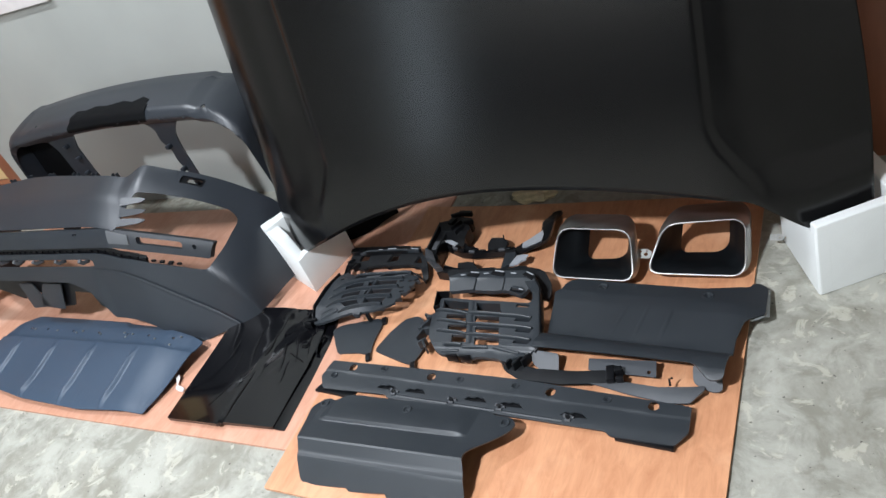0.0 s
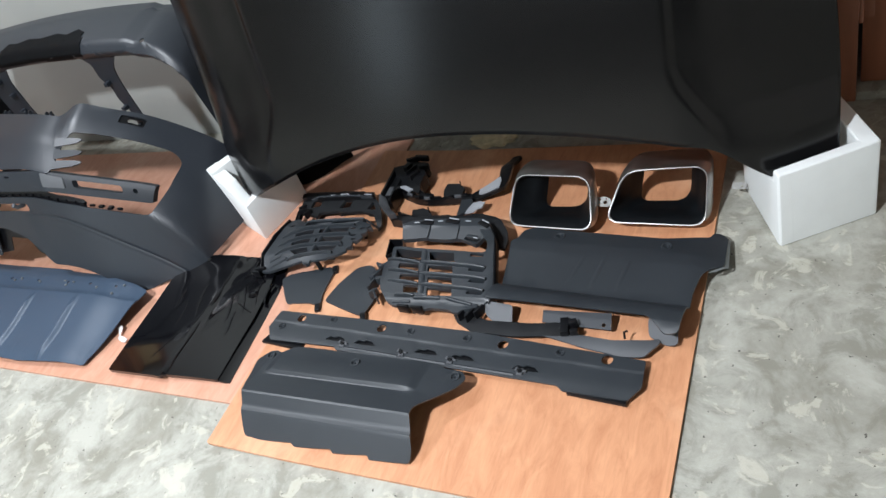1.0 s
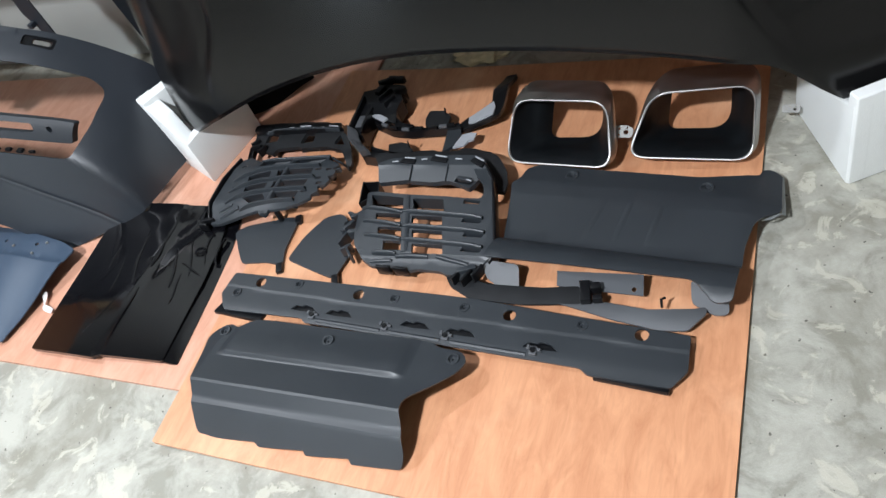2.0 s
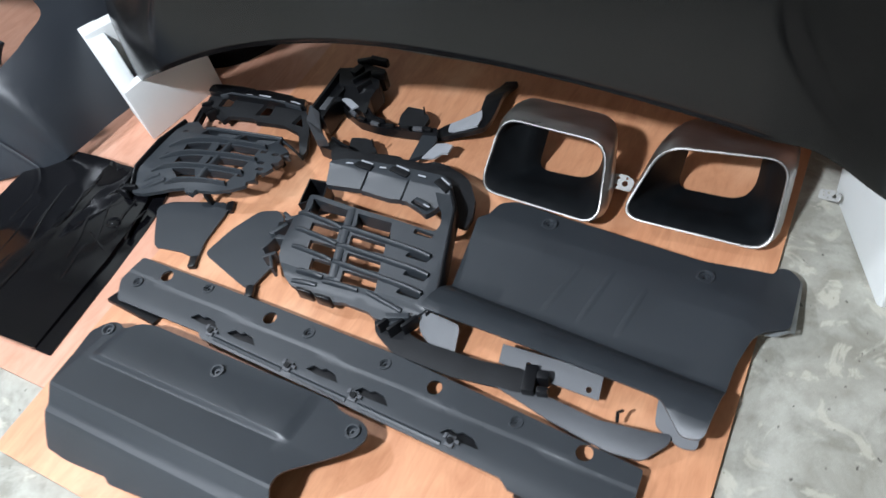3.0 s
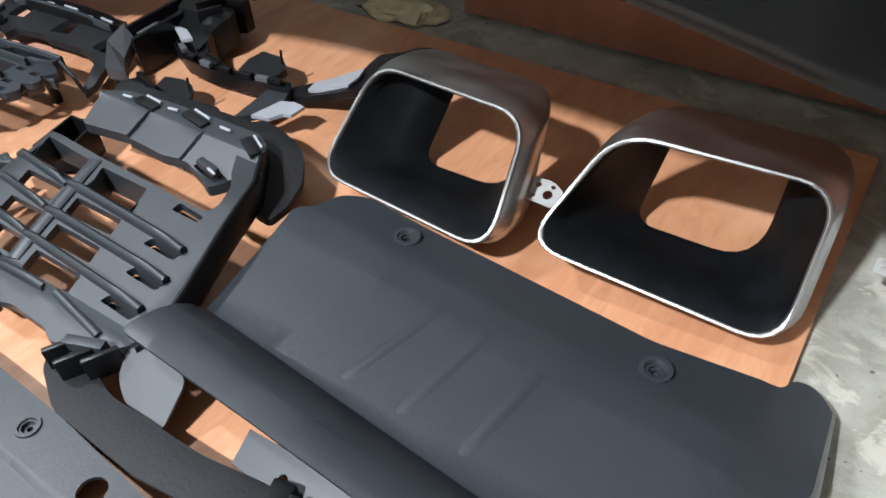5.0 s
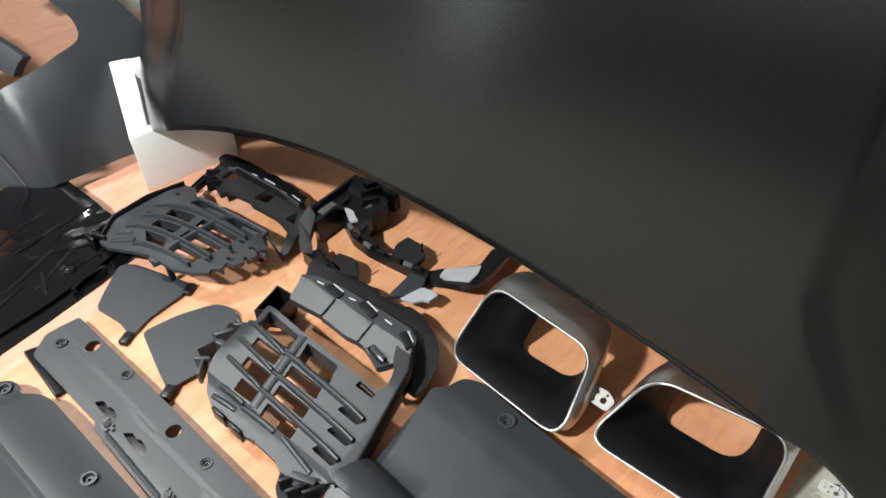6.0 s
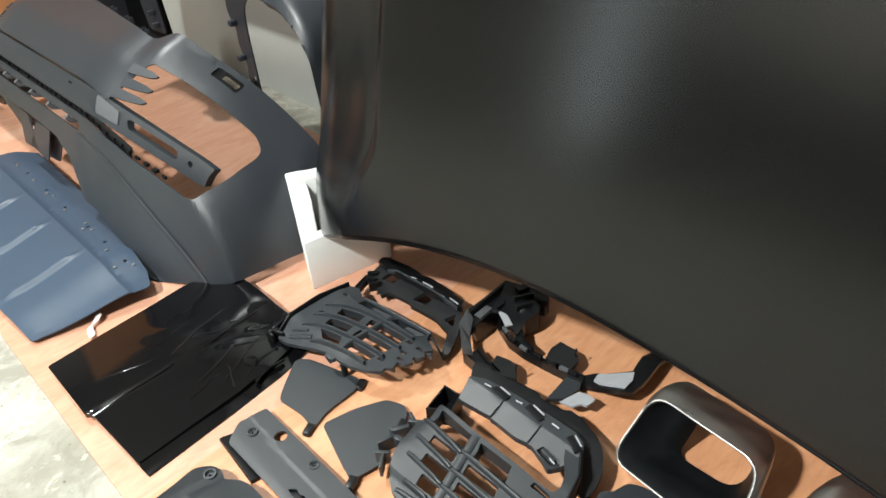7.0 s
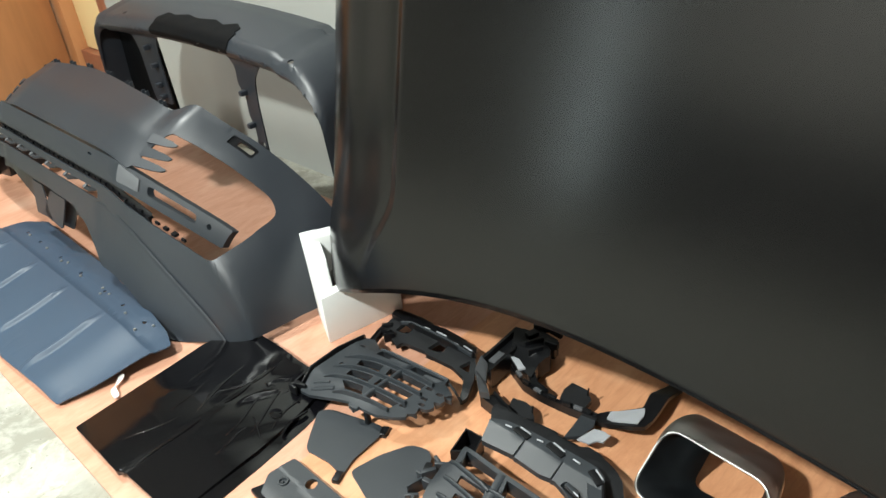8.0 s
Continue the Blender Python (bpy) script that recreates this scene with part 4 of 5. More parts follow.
# ---- door-bottom cladding ----
def cladding():
    d = thing("cladding_panel", -0.5, 1.5, 0.012, "black plastic cladding panel with a folded lower edge", "cladding")

    def surf(x, y, n):
        q = y + 0.09 * (x + 0.5)
        z = line([(1.28, 0.055), (1.330, 0.081), (1.348, 0.0885), (1.366, 0.0890), (1.386, 0.0860), (1.404, 0.0785), (1.416, 0.0690), (1.424, 0.0580), (1.430, 0.0500), (1.436, 0.049), (1.56, 0.062), (1.60, 0.061), (1.70, 0.040)], q)
        z -= 0.012 * smoothstep(-0.27, -0.20, x)
        return (x, y, max(0.013, z + n))

    out = [(-0.785, 1.372), (-0.768, 1.45), (-0.781, 1.581), (-0.789, 1.616), (-0.772, 1.628), (-0.765, 1.672), (-0.735, 1.688), (-0.649, 1.676), (-0.362, 1.650), (-0.245, 1.664), (-0.240, 1.684), (-0.222, 1.690), (-0.200, 1.675), (-0.196, 1.556), (-0.233, 1.534), (-0.246, 1.515), (-0.258, 1.46), (-0.262, 1.38), (-0.268, 1.305), (-0.30, 1.30), (-0.345, 1.345), (-0.6, 1.362)]
    holes = [disc(-0.649, 1.645, 0.007, 10), disc(-0.346, 1.612, 0.007, 10)]
    body = part("panel", shell(rounded(out, 0.012, 3), holes, 0.004, (0.04, 0.03), surf, [((-0.5, y), (0.09, 1)) for y in (1.330, 1.348, 1.366, 1.386, 1.404, 1.416, 1.424, 1.430, 1.436, 1.56, 1.60)]), PLASTIC, d, smooth=40)
    for a, b in (((-0.590, 1.452), (-0.552, 1.575)), ((-0.522, 1.448), (-0.494, 1.578)), ((-0.452, 1.442), (-0.430, 1.56))):
        bm = bmesh.new()
        rows = []
        for i in range(13):
            t = i / 12
            x, y = a[0] + (b[0] - a[0]) * t, a[1] + (b[1] - a[1]) * t
            h = 0.0022 * math.sin(math.pi * t) ** 0.5
            rows.append([(x + o, y, surf(x + o, y, 0)[2] - 0.0006 + h * k) for o, k in ((-0.013, 0.0), (-0.008, 0.12), (-0.003, 0.85), (0.001, 1.0), (0.005, 0.7), (0.009, 0.12), (0.013, 0.0))])
        loft(bm, rows, closed=False)
        part("rib", bm, PLASTIC, body, smooth=80)
    boss(body, -0.649, 1.645, surf(-0.649, 1.645, 0)[2] - 0.001, 0.011)
    boss(body, -0.346, 1.612, surf(-0.346, 1.612, 0)[2] - 0.001, 0.011)
    bm = shell(rounded([(-0.797, 1.385), (-0.785, 1.35), (-0.76, 1.335), (-0.705, 1.33), (-0.712, 1.378)], 0.01), (), 0.003, (0.03, 0.03), lambda x, y, n: (x, y, 0.045 + 0.5 * (y - 1.36) + n))
    part("flap", bm, GREYPLASTIC, d, "pale grey plastic flap")
    bm = shell(rounded([(-0.352, 1.368), (-0.346, 1.325), (-0.30, 1.305), (-0.275, 1.31), (-0.282, 1.37)], 0.01), (), 0.003, (0.03, 0.03), lambda x, y, n: (x, y, 0.040 + 0.4 * (y - 1.34) + n))
    part("flap", bm, GREYPLASTIC, d, "pale grey plastic flap")
    bm = shell([(-0.625, 1.372), (-0.622, 1.342), (-0.55, 1.338), (-0.548, 1.345), (-0.535, 1.344), (-0.535, 1.337), (-0.44, 1.334), (-0.444, 1.375)], [disc(-0.46, 1.345, 0.005, 10), disc(-0.57, 1.352, 0.005, 10)], 0.002, (0.05, 0.05), lambda x, y, n: (x, y, 0.040 + 0.4 * (y - 1.35) + n))
    part("bracket", bm, PRIMER, d, "grey metal bracket strip")
    bm = shell([(-0.222, 1.688), (-0.196, 1.672), (-0.188, 1.56), (-0.215, 1.535), (-0.232, 1.532), (-0.196, 1.556), (-0.200, 1.675)], (), 0.0012, (0.02, 0.02), lambda x, y, n: (x, y, surf(-0.2, y, 0)[2] - 0.003 - 1.1 * max(0.0, x + 0.2) + n))
    part("film_edge", bm, FILM, d, "torn edge of clear protective film")


cladding()


# ---- curved trim strips ----
def trim_strip(name, out, mat, z0, label, bulge=0.008):
    ys = [p[1] for p in out]
    mid = (min(ys) + max(ys)) / 2
    d = thing(name, out[0][0], out[0][1], 0.012, label, "trim strip", "curved trim strips")
    bm = shell(rounded(out, 0.01), (), 0.004, (0.03, 0.012), lambda x, y, n: (x, y, z0 + bulge * (1 - ((y - mid) / (max(ys) - mid)) ** 2) + n))
    part("blade", bm, mat, d)
    return d


strip = trim_strip("trim_strip", [(-0.885, 1.352), (-0.862, 1.318), (-0.81, 1.292), (-0.69, 1.287), (-0.56, 1.30), (-0.572, 1.345), (-0.65, 1.333), (-0.775, 1.332), (-0.84, 1.352)], MATTBLACK, 0.036, "dark curved plastic trim strip with an end clip", 0.003)
bm = bmesh.new()
box(bm, (-0.555, 1.325, 0.042), (0.022, 0.05, 0.024), 0.003, (0, 0, 12))
box(bm, (-0.535, 1.335, 0.045), (0.02, 0.016, 0.03), 0.003, (0, 0, 12))
box(bm, (-0.528, 1.312, 0.042), (0.02, 0.012, 0.02), 0.003, (0, 0, 12))
part("clip", bm, DARKPLASTIC, strip)
strip = trim_strip("trim_strip", [(-0.62, 1.30), (-0.50, 1.272), (-0.40, 1.258), (-0.345, 1.262), (-0.315, 1.30), (-0.318, 1.322), (-0.34, 1.312), (-0.43, 1.300), (-0.55, 1.316)], GREYPLASTIC, 0.030, "pale grey curved plastic trim strip")
bm = bmesh.new()
tube(bm, [(-0.40, 1.308, 0.036), (-0.402, 1.318, 0.05), (-0.396, 1.325, 0.046)], 0.003, 8)
part("hook", bm, DARKPLASTIC, strip)


# ---- small flat covers ----
def flat_cover(out, label):
    cx, cy = sum(p[0] for p in out) / len(out), sum(p[1] for p in out) / len(out)
    d = thing("flat_cover", cx, cy, 0.012, label, "cover flap", "flat cover flaps")
    bm = shell(rounded(out, 0.015, 3), (), 0.004, (0.03, 0.03), lambda x, y, n: (x, y, 0.024 + 0.02 * ((x - cx) + (y - cy)) + n))
    part("plate", bm, PLASTIC, d)
    return d


c1 = flat_cover([(-1.555, 1.452), (-1.53, 1.475), (-1.385, 1.513), (-1.365, 1.49), (-1.362, 1.40), (-1.345, 1.352), (-1.40, 1.36), (-1.475, 1.35), (-1.505, 1.385)], "dark plastic cover flap with a side lug")
c2 = flat_cover([(-1.345, 1.375), (-1.325, 1.45), (-1.29, 1.515), (-1.245, 1.53), (-1.215, 1.51), (-1.20, 1.44), (-1.165, 1.40), (-1.18, 1.325), (-1.22, 1.335)], "dark rounded plastic cover flap")
for d, x, y in ((c1, -1.352, 1.345), (c1, -1.37, 1.505), (c2, -1.175, 1.322), (c2, -1.21, 1.49)):
    bm = bmesh.new()
    box(bm, (x, y, 0.021), (0.018, 0.03, 0.014), 0.003, (0, 0, 25))
    part("lug", bm, DARKPLASTIC, d)


# ---- exhaust tips ----
def exhaust_tip(front_low, front_high, back, rear_hole, label):
    """Four front corners: low pair and high pair, left then right; back: half-widths and depth."""
    bl, br = [Vector(p) for p in front_low]
    tl, tr = [Vector(p) for p in front_high]
    mid = (bl + br + tl + tr) / 4
    d = thing("exhaust_tip", mid.x, mid.y, 0.012, label, "exhaust tip", "exhaust tips")

    def ring(k, shift, n=6, r=0.042):
        q = [mid + (p - mid) * k + Vector(shift) for p in (bl, br, tr, tl)]
        out = []
        for i in range(4):
            a, b, c = q[i - 1], q[i], q[(i + 1) % 4]
            p0, p1 = b + (a - b).normalized() * r, b + (c - b).normalized() * r
            for j in range(n + 1):
                t = j / n
                out.append((p0 * (1 - t) + b * t) * (1 - t) + (b * (1 - t) + p1 * t) * t)
        return out

    depth = Vector(back)

    def flat(loop):
        return [Vector((p.x, p.y, max(0.016, p.z))) for p in loop]

    front = ring(1.0, (0, 0, 0))
    loops = [front]
    for t, k in ((0.04, 1.012), (0.14, 1.034), (0.26, 1.056), (0.31, 1.060), (0.5, 1.050), (0.75, 1.020), (0.9, 0.985), (1.0, 0.955)):
        loops.append(flat([p + depth * t - Vector((0, 0, 0.035 * t if p.z < mid.z else 0)) for p in ring(k, (0, 0, 0))]))
    bm = bmesh.new()
    loft(bm, loops)
    part("casing", bm, STEEL, d, smooth=60)
    # bright rolled lip
    bm = bmesh.new()
    k = len(front)
    rows = []
    nrm = (br - bl).cross(tl - bl).normalized()
    for i, p in enumerate(front):
        o = (p - mid).normalized()
        rows.append([p + 0.0034 * (o * math.cos(a * 1.0472) + nrm * math.sin(a * 1.0472)) for a in range(6)])
    rows.append(rows[0])
    vs = [[bm.verts.new(q) for q in row] for row in rows[:-1]]
    for i in range(k):
        for j in range(6):
            bm.faces.new((vs[i][j], vs[i][(j + 1) % 6], vs[(i + 1) % k][(j + 1) % 6], vs[(i + 1) % k][j]))
    part("lip", bm, CHROME, d, "bright polished steel lip", smooth=60)
    # black liner, open at its slanted back
    x0, x1, y0, slant, z0, z1 = rear_hole
    n = len(front) // 4
    corners = [Vector((x0 - 0.012, y0, z0)), Vector((x1, y0, z0)), Vector((x1, y0 + slant, z1)), Vector((x0, y0 + slant, z1))]
    radii = (0.024, 0.050, 0.012, 0.012)
    hole = []
    for i in range(4):
        p, c, q = corners[i - 1], corners[i], corners[(i + 1) % 4]
        p0, p1 = c + (p - c).normalized() * radii[i], c + (q - c).normalized() * radii[i]
        for j in range(n):
            t = j / (n - 1)
            hole.append((p0 * (1 - t) + c * t) * (1 - t) + (c * (1 - t) + p1 * t) * t)
    inner = [flat([p + depth * t for p in ring(kk, (0, 0, 0))]) for t, kk in ((0.0, 0.985), (0.05, 0.955), (0.3, 0.93))]
    mid_loop = [a * 0.45 + b * 0.55 for a, b in zip(inner[-1], hole)]
    bm = bmesh.new()
    loft(bm, inner + [mid_loop, hole, [p + Vector((0, 0.004, 0)) for p in hole]])
    part("liner", bm, ENAMEL, d, "matt black inner liner", smooth=60)
    return d


tip1 = exhaust_tip([(-0.83, 1.705, 0.040), (-0.562, 1.672, 0.052)], [(-0.815, 1.822, 0.138), (-0.58, 1.79, 0.150)], (0.0, 0.085, -0.005), (-0.732, -0.612, 1.806, 0.085, 0.020, 0.112), "brushed steel exhaust tip with a black liner")
tip2 = exhaust_tip([(-0.53, 1.700, 0.060), (-0.262, 1.715, 0.034)], [(-0.478, 1.80, 0.160), (-0.262, 1.84, 0.140)], (0.005, 0.095, -0.005), (-0.448, -0.318, 1.832, 0.090, 0.020, 0.112), "brushed steel exhaust tip with two mounting tabs")


def tab(parent, x, y, z, turn, k=0.8):
    bm = shell(rounded([(-0.028, -0.014), (0.026, -0.016), (0.03, 0.006), (0.012, 0.016), (-0.028, 0.014)], 0.006), [disc(0.012, -0.002, 0.0060, 10), disc(-0.004, 0.007, 0.0038, 8), disc(-0.004, -0.008, 0.003, 8), disc(-0.015, -0.002, 0.0036, 8), disc(0.014, 0.009, 0.0028, 8), disc(-0.018, 0.008, 0.0028, 8)], 0.0015, (0.1, 0.1))
    bmesh.ops.scale(bm, vec=(k, k, 1), verts=bm.verts)
    bmesh.ops.transform(bm, matrix=pose(x, y, z, 25, 0, turn), verts=bm.verts)
    part("mounting_tab", bm, ZINC, parent, "perforated steel tab")


tab(tip2, -0.555, 1.775, 0.07, 0, 1.0)
tab(tip2, -0.192, 1.868, 0.045, 0, 0.65)


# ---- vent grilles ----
def slot_shade(parent, pts, z):
    # black plate added below an opening, standing in for its deep shade
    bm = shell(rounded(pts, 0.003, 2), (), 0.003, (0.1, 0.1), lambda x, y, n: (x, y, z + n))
    part("slot_shade_plate", bm, DARKPLASTIC, parent)


def blade(parent, pts, w, up, down, lean=0.0, mat=None, name="louvre"):
    """A deep moulded louvre along points: rounded crest, slanting foot."""
    bm = bmesh.new()
    rows = []
    for i, p in enumerate(pts):
        a, c = Vector(pts[max(0, i - 1)]), Vector(pts[min(len(pts) - 1, i + 1)])
        d = Vector((c.x - a.x, c.y - a.y, 0)).normalized()
        o = Vector((-d.y, d.x, 0)) * w / 2
        k = 0.55 if i in (0, len(pts) - 1) else 1.0
        b, u, f = Vector(p), Vector((0, 0, up * k)), Vector((0, 0, -down)) + o * lean
        rows.append([b - o + f, b - o + u * 0.55, b - o * 0.6 + u * 0.9, b + u, b + o * 0.6 + u * 0.9, b + o + u * 0.55, b + o + f])
    loft(bm, rows, (True, True))
    return part(name, bm, mat or PLASTIC, parent, smooth=50)


def crest(parent, pts, w=0.0055, up=0.012, down=0.026):
    """A thin upright louvre with a flat, sharp crest that tapers away at its start."""
    bm = bmesh.new()
    rows = []
    for i, p in enumerate(pts):
        a, c = Vector(pts[max(0, i - 1)]), Vector(pts[min(len(pts) - 1, i + 1)])
        o = Vector((a.y - c.y, c.x - a.x, 0)).normalized() * w / 2
        u = Vector((0, 0, up * min(1.0, 0.3 + 0.35 * i)))
        f = Vector((0, 0, -down))
        b = Vector(p)
        rows.append([b - o * 1.3 + f, b - o + u * 0.85, b - o * 0.7 + u, b + o * 0.7 + u, b + o + u * 0.85, b + o * 1.6, b + o * 1.6 + f])
    loft(bm, rows, (True, True))
    return part("louvre", bm, PLASTIC, parent, smooth=25)


def span(a, b, n, z):
    """Points from a to b on the surface z."""
    return [(a[0] + (b[0] - a[0]) * i / n, a[1] + (b[1] - a[1]) * i / n, z(a[0] + (b[0] - a[0]) * i / n, a[1] + (b[1] - a[1]) * i / n)) for i in range(n + 1)]


def small_block(name, parent, mat, c, s, turn, label="", bevel=0.0015):
    bm = bmesh.new()
    box(bm, c, s, bevel, (0, 0, turn))
    return part(name, bm, mat, parent, label)


def arm(parent, name, left, right, z0, z1, mat, dish=0.0, label=""):
    """A moulded arm between two edges in plan, with its top dished."""
    bm = bmesh.new()
    rows = []
    for (ax, ay), (bx, by) in zip(left, right):
        a, b = Vector((ax, ay, 0)), Vector((bx, by, 0))
        lo, hi, mid = Vector((0, 0, z0)), Vector((0, 0, z1)), Vector((0, 0, z1 - dish))
        rows.append([a + lo, a + hi, a * 0.85 + b * 0.15 + hi, a * 0.8 + b * 0.2 + mid, a * 0.2 + b * 0.8 + mid, a * 0.15 + b * 0.85 + hi, b + hi, b + lo])
    loft(bm, rows, (True, True))
    return part(name, bm, mat, parent, label)


def vent_grille_right():
    d = thing("vent_grille", -0.98, 1.5, 0.012, "black plastic bumper vent grille with straight louvres", "vent grille", "vent grilles")

    def gz(x, y):
        return 0.092 + 0.16 * (min(y, 1.56) - 1.53) - 0.02 * smoothstep(-1.12, -1.18, x) * smoothstep(1.40, 1.48, y) - 0.010 * smoothstep(1.384, 1.372, y) - 0.004 * smoothstep(-0.80, -0.775, x)

    plate = [(-1.148, 1.549), (-1.029, 1.541), (-0.931, 1.538), (-0.866, 1.534), (-0.836, 1.534), (-0.831, 1.55), (-0.842, 1.578), (-0.862, 1.598), (-0.885, 1.632), (-0.85, 1.643), (-0.845, 1.628), (-0.822, 1.594), (-0.803, 1.527), (-0.785, 1.456), (-0.777, 1.421), (-0.773, 1.388), (-0.795, 1.372), (-0.815, 1.352), (-0.826, 1.335), (-0.859, 1.341), (-0.875, 1.339), (-0.89, 1.347), (-0.952, 1.349), (-0.97, 1.343), (-1.01, 1.348), (-1.074, 1.349), (-1.101, 1.363), (-1.131, 1.397), (-1.143, 1.429), (-1.152, 1.462), (-1.161, 1.496), (-1.135, 1.506)]
    windows = [rounded([(-1.129, 1.538), (-1.036, 1.531), (-1.026, 1.499), (-1.116, 1.505)], 0.003, 2), rounded([(-1.012, 1.530), (-0.930, 1.529), (-0.920, 1.496), (-0.999, 1.498)], 0.003, 2)]
    right = [((-1.025, 1.492), (-0.818, 1.481)), ((-1.016, 1.452), (-0.805, 1.444)), ((-1.007, 1.416), (-0.801, 1.406))]
    left = [((-1.144, 1.501), (-1.026, 1.489)), ((-1.126, 1.463), (-1.020, 1.453)), ((-1.111, 1.424), (-1.010, 1.417)), ((-1.075, 1.379), (-1.012, 1.380))]
    holes = list(windows)
    for x0, x1, y0, y1 in ((-0.994, -0.914, 1.458, 1.482), (-0.982, -0.904, 1.420, 1.443), (-0.972, -0.893, 1.382, 1.407), (-1.094, -1.026, 1.461, 1.486), (-1.076, -1.012, 1.420, 1.448), (-1.050, -1.000, 1.387, 1.412)):
        holes.append(rounded([(x0, y0), (x1, y0 + 0.002), (x1 - 0.006, y1), (x0 - 0.006, y1)], 0.003, 2))
    ends = []
    for (_, b) in right:
        ends.append([(b[0] - 0.052, b[1] - 0.012), (b[0] - 0.004, b[1] - 0.014), (b[0] + 0.004, b[1] + 0.004), (b[0] - 0.048, b[1] - 0.002)])
    ends.append([(-0.878, 1.519), (-0.836, 1.518), (-0.834, 1.527), (-0.876, 1.531)])
    holes += [rounded(e, 0.003, 2) for e in ends]
    cuts = [((0, y), (0, 1)) for y in (1.372, 1.378, 1.384)] + [((x, 0), (1, 0)) for x in (-0.80, -0.79, -0.78)]
    body = part("frame", shell(rounded(plate, 0.008, 3), holes, 0.010, (0.024, 0.02), lambda x, y, n: (x, y, gz(x, y) + n), cuts), PLASTIC, d)
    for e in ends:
        slot_shade(body, [(x + 0.004 * (1 if x > e[0][0] + 0.02 else -1), y) for x, y in e], gz(*e[0]) - 0.013)
    for a, b in right:
        blade(body, span(a, b, 8, gz), 0.009, 0.013, 0.016, 0.3)
    for a, b in left:
        blade(body, span(a, b, 6, gz), 0.008, 0.012, 0.016, 0.3)
    blade(body, span((-1.029, 1.535), (-0.992, 1.385), 6, gz), 0.017, 0.0045, 0.012, 0, PLASTIC, "spine")
    for a, b in (((-1.012, 1.377), (-0.929, 1.379)), ((-0.908, 1.380), (-0.828, 1.368)), ((-1.078, 1.360), (-1.022, 1.366))):
        blade(body, span(a, b, 4, gz), 0.009, 0.007, 0.004, 0, PLASTIC, "lower_bar")
    for (x0, y1), (x1, _), (x2, y0), (x3, _) in ([(-1.129, 1.538), (-1.036, 1.531), (-1.026, 1.499), (-1.116, 1.505)], [(-1.012, 1.530), (-0.930, 1.529), (-0.920, 1.496), (-0.999, 1.498)]):
        top = gz((x0 + x1) / 2, y1) - 0.003
        bm = bmesh.new()
        ring = [(x0 - 0.002, y1 + 0.002), (x1 + 0.002, y1 + 0.002), (x2 + 0.002, y0 - 0.002), (x3 - 0.002, y0 - 0.002)]
        inner = [(x0, y1), (x1, y1), (x2, y0), (x3, y0)]
        loft(bm, [[(*p, top) for p in ring], [(*p, top - 0.034) for p in ring], [(*p, top - 0.034) for p in inner], [(*p, top) for p in inner]])
        part("duct_wall", bm, PLASTIC, body)
    # raised dark rim along the outer edge
    blade(body, [(x, y, gz(x, y) - 0.002) for x, y in ((-0.862, 1.652), (-0.847, 1.632), (-0.821, 1.594), (-0.802, 1.527), (-0.784, 1.456), (-0.776, 1.421), (-0.772, 1.39), (-0.783, 1.377))], 0.007, 0.007, 0.03, 0, DARKPLASTIC, "rim")
    # sloping tray of three facets behind the wide opening
    tray = [(-1.148, 1.640), (-1.134, 1.588), (-1.039, 1.594), (-0.975, 1.589), (-0.937, 1.594), (-0.905, 1.584), (-0.880, 1.572), (-0.862, 1.598), (-0.846, 1.632), (-0.858, 1.655), (-0.885, 1.668), (-0.95, 1.668), (-1.05, 1.664), (-1.115, 1.656)]

    def tray_surf(x, y, n):
        step = 0.005 * ((x + 1.145) / 0.0985 % 1.0 - 0.5) if x < -0.945 else 0.0
        return (x, y, 0.084 + 0.016 * min(1.0, max(0.0, (y - 1.588) / 0.046)) + step * (1 - smoothstep(1.628, 1.640, y)) + n)

    pocket = [(-0.925, 1.592), (-0.880, 1.583), (-0.876, 1.597), (-0.918, 1.606)]
    tray_part = part("tray", shell(rounded(tray, 0.006, 2), [rounded(pocket, 0.003, 2)], 0.014, (0.02, 0.015), tray_surf, [((x, 0), (1, 0)) for x in (-1.0475, -1.0455, -0.949, -0.947, -0.945)] + [((0, y), (0, 1)) for y in (1.628, 1.634, 1.640)]), PLASTIC, body, smooth=30)
    slot_shade(tray_part, [(x, y) for x, y in pocket], 0.078)
    small_block("catch_bar", tray_part, PLASTIC, (-0.892, 1.590, 0.097), (0.036, 0.010, 0.010), -12)
    small_block("catch", tray_part, PALEPAD, (-0.878, 1.583, 0.101), (0.016, 0.003, 0.003), -14, "pale catch", 0.0008)
    # dark rear flange
    back = [(-1.150, 1.640), (-1.180, 1.678), (-1.185, 1.70), (-1.158, 1.712), (-1.148, 1.698), (-1.09, 1.712), (-1.076, 1.722), (-1.03, 1.728), (-1.018, 1.716), (-0.963, 1.722), (-0.955, 1.736), (-0.92, 1.734), (-0.88, 1.715), (-0.838, 1.690), (-0.812, 1.655), (-0.798, 1.612), (-0.799, 1.584), (-0.823, 1.583), (-0.84, 1.61), (-0.875, 1.648), (-0.95, 1.656), (-1.05, 1.652)]
    flange = part("flange", shell(rounded(back, 0.007, 3), (), 0.010, (0.03, 0.03), lambda x, y, n: (x, y, 0.078 - 0.02 * smoothstep(1.69, 1.735, y) - 0.018 * smoothstep(-0.87, -0.80, x) + n)), MATTBLACK, body)
